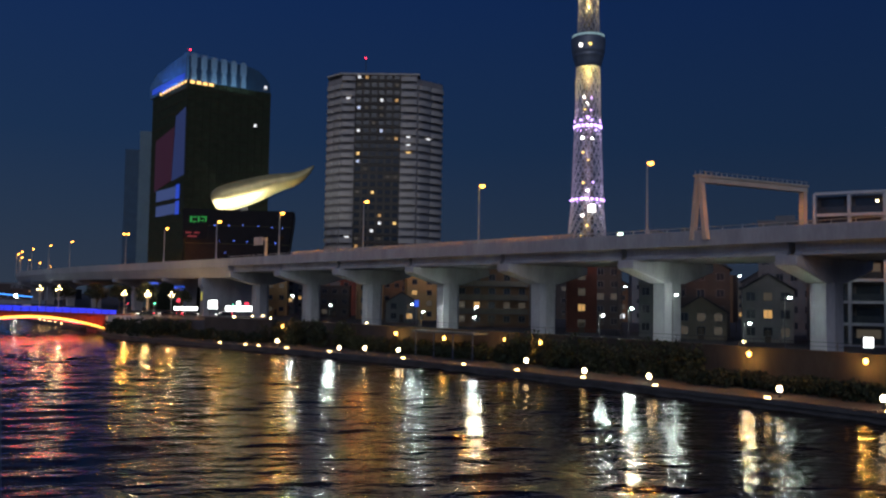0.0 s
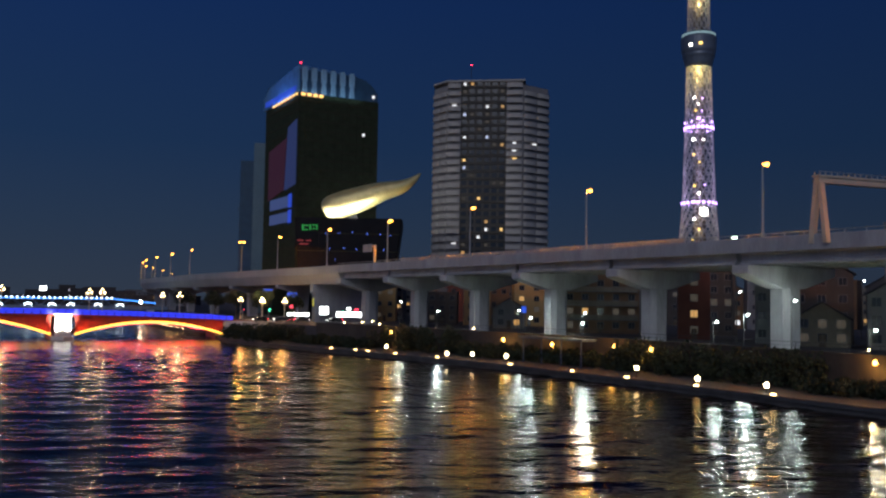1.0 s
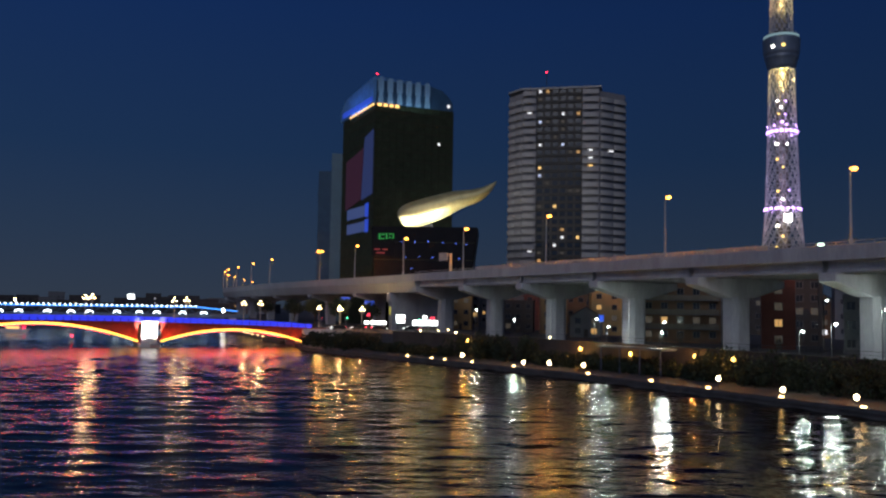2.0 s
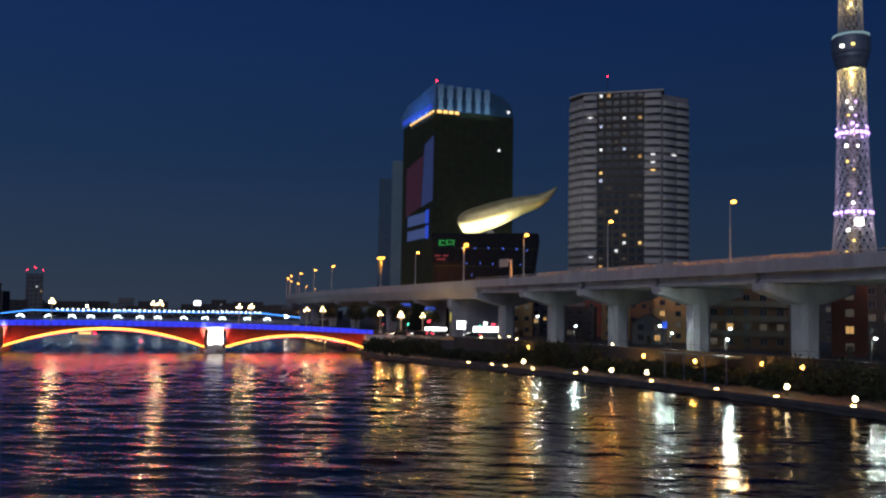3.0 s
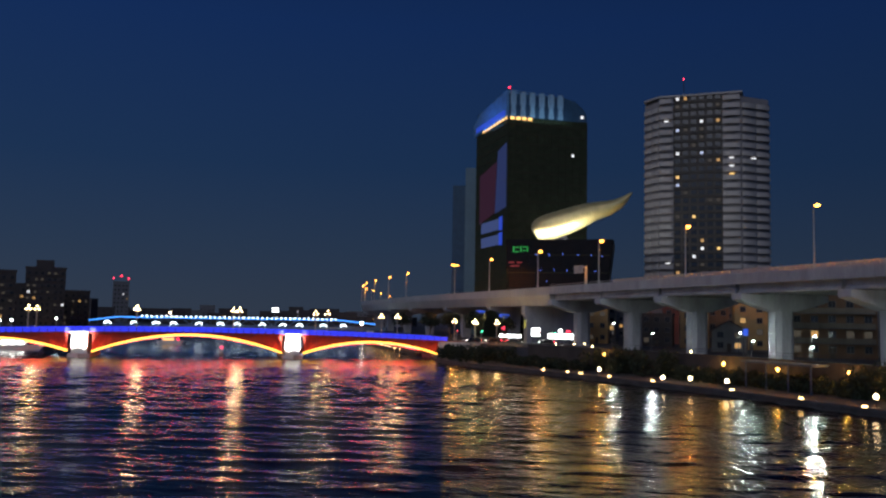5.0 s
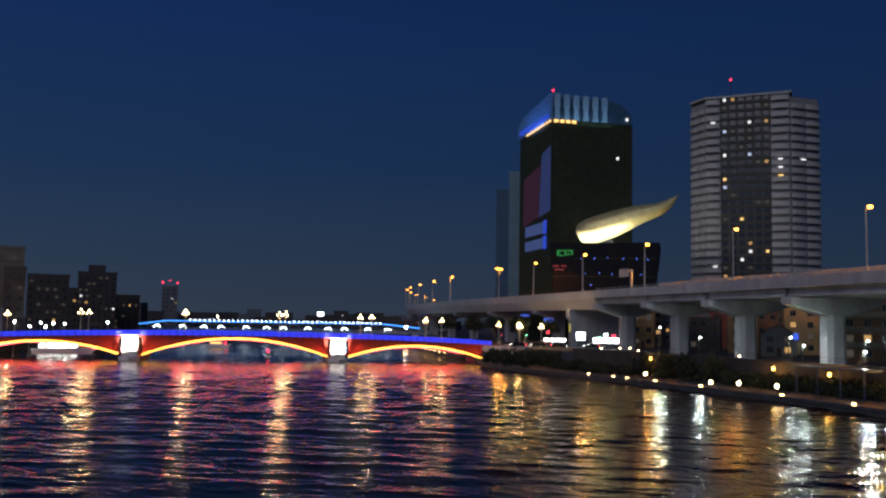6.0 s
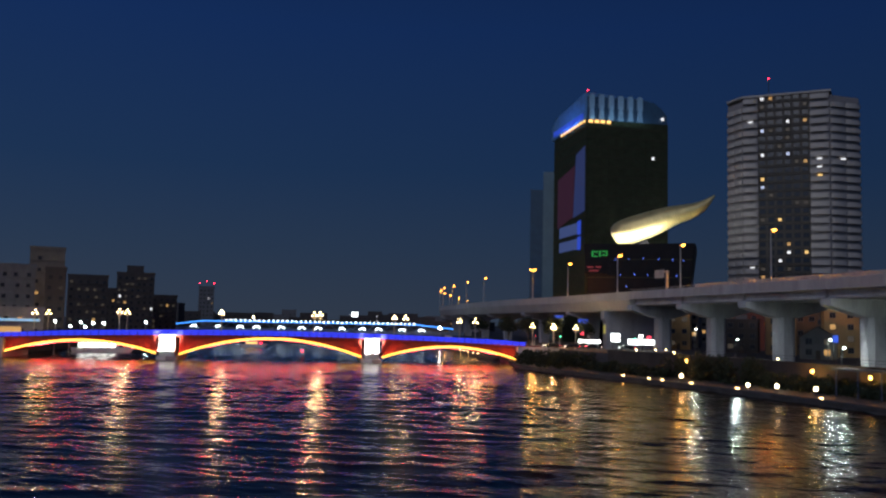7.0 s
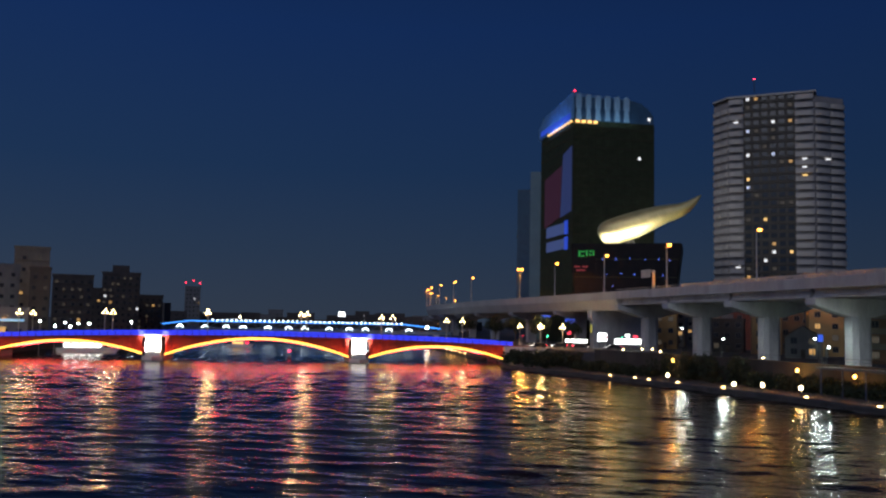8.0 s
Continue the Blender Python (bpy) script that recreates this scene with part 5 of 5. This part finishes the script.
sign_box("sign", pose(68.6, 107.5, 5.9), (1.3, 1.3), SIGN_WHITE, "bright white square sign on the flood wall")
sign_box("sign", pose(52, 158, 22.4), (1.1, 1.6), glow("pale_green_sign", (0.70, 1.0, 0.85), 4.0), "white lit rooftop sign")

# signals and cars waiting at the bridge head
GREEN_SIG = glow("green_signal_lens", (0.05, 1.0, 0.45), 12.0)
for x, y, m_ in ((-57.5, 256.5, SIGN_RED), (-50.5, 258.5, GREEN_SIG), (-33.5, 259, SIGN_RED), (-29.0, 258.2, GREEN_SIG)):
    t = thing("traffic_signal", pose(x, y, G), "traffic signal on a grey mast with a lit lens", "traffic signal", "bridge head signals")
    bm = bmesh.new()
    add_tube(bm, (0, 0, 0), (0, 0, 3.6), 0.08)
    part("mast", bm, POLE, t)
    box_part("signal_box", (-0.6, -0.15, 3.2), (0.6, 0.15, 3.65), DARK_STEEL, t)
    bm = bmesh.new()
    add_ball(bm, (0.35, -0.2, 3.42), 0.17, sub=1)
    part("lens", bm, m_, t, "lit signal lens")


def parked_car(m, label):
    t = thing("car", m, label, "car", "cars at the bridge head")
    bm = bmesh.new()
    add_prism(bm, [(-2.1, 0.35), (2.1, 0.35), (2.15, 0.8), (1.2, 0.95), (0.7, 1.45), (-1.2, 1.5), (-1.9, 1.0), (-2.15, 0.9)], "y", -0.85, 0.85)
    bmesh.ops.bevel(bm, geom=bm.edges[:], offset=0.07, segments=2, affect="EDGES")
    part("body", bm, CARPAINT, t)
    for y in (-0.8, 0.8):
        for x in (-1.35, 1.35):
            bm = bmesh.new()
            add_tube(bm, (x, y - 0.1, 0.32), (x, y + 0.1, 0.32), 0.32, sides=14)
            part("wheel", bm, DARK_STEEL, t)
        box_part("headlight", (2.08, y - 0.15, 0.62), (2.2, y + 0.15, 0.82), SIGN_WHITE, t, "lit headlight")
        box_part("tail_light", (-2.22, y - 0.15, 0.75), (-2.1, y + 0.15, 0.92), RED_LAMP, t, "red tail light")
    return t


for x, y, rz_ in ((-52, 254.5, 210), (-46.5, 257, 205), (-40.5, 257.5, 20), (-31, 257, 200)):
    parked_car(pose(x, y, G, 0, 0, rz_), "dark car with lit headlights at the bridge head")

# ---------------------------------------------------------------- far bank and distance
bm = bmesh.new()
WEST = [(-60, -300), (-90, -60), (-125, 40), (-160, 110), (-190, 178), (-218, 244), (-275, 365), (-355, 535), (-455, 735), (-700, 1100), (-700, 4400), (-2900, 4400), (-2900, -300)]
add_prism(bm, WEST, "z", -5, 4.6)
tagged(part("west_bank", bm, QUAY), "concrete embankment of the far river bank", "ground", kind="structure")


def tower_block(m, w, d, h, wall, label, floors, bays, seed, lit=0.1, step=False):
    rng = random.Random(seed)
    t = thing("city_block", m, label, "building", "far bank buildings")
    box_part("wall", (-w / 2, 0, 0), (w / 2, d, h), WALLS[wall], t)
    if step:
        box_part("roof_storey", (-w / 4, d * 0.2, h), (w / 5, d * 0.8, h + 3.4), WALLS[wall], t)
    box_part("parapet", (-w / 2 - 0.2, -0.2, h - 0.8), (w / 2 + 0.2, 0, h + 0.3), WALLS[wall], t)
    fh = (h - 2) / floors
    for f in range(floors):
        box_part("ledge", (-w / 2, -0.3, 1.5 + f * fh - 0.2), (w / 2, 0, 1.5 + f * fh + 0.15), WALLS[wall], t)
        for b in range(bays):
            o = new("window", HW_DARK)
            o.parent, o.matrix_local = t, pose(-w / 2 + (b + 0.5) * w / bays + rng.uniform(-0.4, 0.4), 0, 1.7 + f * fh)
            o.scale = (0.75, 1, 0.8)
            r = rng.random()
            p = new("window_pane", HP["y" if r < lit * 0.5 else "w" if r < lit * 0.6 else "d" if r < lit * 2 else ""])
            p.parent = o
    return t


def west(az, dist, w, h, wall, label, floors, bays, seed, lit=0.1, step=False):
    q = radians(az)
    return tower_block(pose(dist * math.sin(q), dist * math.cos(q), 4.6, 0, 0, -az), w, 14, h - 4.6, wall, label, floors, bays, seed, lit, step)


west(-44.6, 305, 14, 26.8, "grey", "pale grey riverside office block", 6, 4, 31, 0.0)
west(-42.7, 330, 11, 34.3, "beige", "tall beige blank walled block", 7, 2, 32, 0.02)
west(-42.2, 300, 6, 26, "dark", "dark red brown block", 6, 2, 33, 0.05)
west(-40.4, 380, 15, 27.5, "dark", "dark apartment block with few lit windows", 7, 5, 34, 0.15)
west(-38.9, 430, 9, 24, "dark", "dark lower apartment block", 6, 3, 35, 0.15)
west(-37.7, 420, 16, 31, "dark", "dark stepped apartment block with lit windows", 9, 6, 36, 0.16, True)
west(-36.0, 450, 12, 22, "dark", "low dark apartment block", 6, 4, 37, 0.1)
far = west(-33.5, 800, 13, 39, "grey", "distant tower with red roof lights", 9, 4, 38, 0.06)
for x in (-6, 0, 6):
    beacon(far, (x, 2, 37.5 + (2 if x == 0 else 0)), 3, 0.6)
low = west(-44.3, 272, 15, 13.2, "white", "low riverside building with a lit blue window band", 2, 4, 39, 0.1)
box_part("window_band", (-6.5, -0.25, 4.9), (6.5, -0.1, 5.6), glow("cool_blue_band", (0.30, 0.62, 1.0), 0.7), low, "cool blue lit window band")
box_part("shop_window", (-6.5, -0.25, 1.6), (2.0, -0.1, 3.4), kinds["a"], low, "warm lit shop window")
rng = random.Random(9)
for k in range(26):
    az = -35.4 + k * 0.78
    dist = rng.uniform(760, 1150)
    west(az, dist, rng.uniform(14, 30), rng.uniform(11, 21) * dist / 900, rng.choice(("dark", "grey", "dark")), "distant dark town block on the horizon", 3, 4, 60 + k, 0.12)
for k in range(22):
    az = -10 + k * 2.2
    q = radians(az)
    dist = rng.uniform(330, 520)
    house(pose(dist * math.sin(q), dist * math.cos(q), G, 0, 0, -az), rng.uniform(12, 20), 12, rng.uniform(9, 17), rng.choice(("dark", "grey", "brown", "beige")), "town house block in the streets behind", floors=4, bays=4, seed=90 + k, lit=0.15)

QUAYLIGHT = glow('quay_light_lens', (0.80, 1.0, 0.95), 40.0)
for x, y, z, m_ in ((-305, 516, 13.0, WARM), (-138, 407, 9.2, QUAYLIGHT), (-195, 216, 9.6, QUAYLIGHT), (-193, 220, 8.2, QUAYLIGHT), (-190, 223, 8.1, QUAYLIGHT), (-221, 257, 9, QUAYLIGHT), (-219, 261, 8.8, QUAYLIGHT), (-216, 263, 8.8, QUAYLIGHT), (-205, 272, 9.6, QUAYLIGHT)):
    if z > 8:
        t = thing("quay_light", pose(x, y, 0), "bright quay light on a slim mast", "street lamp", "quay lights")
        bm = bmesh.new()
        add_tube(bm, (0, 0, -3), (0, 0, z), 0.1, sides=6)
        part("mast", bm, POLE, t)
        bm = bmesh.new()
        add_ball(bm, (0, 0, z), 0.7 if m_ is WARM or y == 407 else 0.32, sub=2)
        part("lens", bm, m_, t, "bright lens")
t = thing("billboard", pose(-246, 547, 5, 0, 0, 24), "small bright white rooftop billboard far away", "billboard")
box_part("billboard_face", (-2.0, -0.3, 9.8), (2.0, 0, 12.6), SIGN_WHITE, t)
box_part("billboard_mast", (-0.3, 0, 0), (0.3, 0.6, 13), DARK_STEEL, t)
t = thing("lit_spire", pose(-400.5, 561.9, 4.6), "thin far building with a bright white lit top", "building")
box_part("wall", (-5, 0, 0), (5, 8, 18), WALLS["dark"], t)
bm = bmesh.new()
add_prism(bm, [(-1.1, 18), (1.1, 18), (0.4, 22.5), (-0.4, 22.5)], "y", 0, 2)
part("lit_top", bm, SIGN_WHITE, t)

# boats and a buoy on the river
boat = thing("pleasure_boat", pose(-191, 232, 0, 0, 0, 42), "white river boat with a lit cabin at the far bank", "boat")
CABIN_LIGHT = glow("bright_cabin_light", (0.95, 1.0, 0.92), 7.0)
HULL = mat("white_boat_paint", (0.70, 0.72, 0.72), 0.4, vary=0.1, scale=1, fine=5)
bm = bmesh.new()
add_prism(bm, [(-9, 1.4), (-8.4, -0.4), (8, -0.4), (10, 1.7)], "y", -2.0, 2.0)
part("hull", bm, HULL, boat)
box_part("cabin", (-7, -1.7, 1.4), (5, 1.7, 3.3), HULL, boat)
for k in range(5):
    box_part("cabin_window", (-6.5 + k * 2.2, -1.8, 1.8), (-4.8 + k * 2.2, -1.7, 3.0), CABIN_LIGHT, boat, "bright lit cabin window")
box_part("cabin_roof", (-7.3, -1.9, 3.3), (5.4, 1.9, 3.5), HULL, boat)
buoy = thing("buoy", pose(-124.4, 239.6, 0), "small dark buoy with a red light on the river", "buoy")
bm = bmesh.new()
add_lathe(bm, [(0.7, -0.4), (0.8, 0.3), (0.5, 0.5), (0.15, 1.0), (0.12, 2.0)], sides=12)
part("float", bm, DARK_STEEL, buoy)
bm = bmesh.new()
add_ball(bm, (0, 0, 2.3), 0.35, sub=1)
part("light", bm, RED_LAMP, buoy, "red light")
boat2 = thing("small_boat", pose(-190, 322, 0, 0, 0, 20), "small boat with red and yellow lights upstream", "boat")
bm = bmesh.new()
add_prism(bm, [(-5, 1.1), (-4.4, -0.3), (4.2, -0.3), (5.6, 1.4)], "y", -1.4, 1.4)
part("hull", bm, HULL, boat2)
box_part("cabin", (-3, -1.1, 1.1), (2.2, 1.1, 2.6), HULL, boat2)
box_part("cabin_lamp", (-2.6, -1.2, 1.5), (1.8, -1.1, 2.2), LIT_GOLD, boat2)
box_part("stern_light", (3, -0.3, 1.6), (3.6, 0.3, 2.1), RED_LAMP, boat2)

# ---------------------------------------------------------------- kerb stones along the terrace edge
terrace_edge = [p for p in smooth_line([(75, 35), (53, 80), (39, 105), (20, 137), (4, 160), (-24, 193)], 1.6) if p.y > 62]
bm = bmesh.new()
add_box(bm, (-0.3, -0.77, 0), (0.62, 0.77, 0.16))
bmesh.ops.bevel(bm, geom=bm.edges[:], offset=0.03, segments=1, affect="EDGES")
STONE = mat("kerb_granite", (0.085, 0.085, 0.085), 0.85, vary=0.25, scale=1.0, fine=6.0, per_object=0.5)
stone_mesh = mesh_of("kerb_stone", bm, STONE)
kerb = thing("kerb", Matrix(), "row of granite kerb stones along the terrace edge", "kerb", kind="structure")
for a, b in zip(terrace_edge, terrace_edge[1:]):
    d = (b - a).normalized()
    o = new("kerb_stone", stone_mesh)
    o.parent = kerb
    o.matrix_local = pose(a.x, a.y, 0.953, 0, 0, math.degrees(math.atan2(-d.x, d.y)))
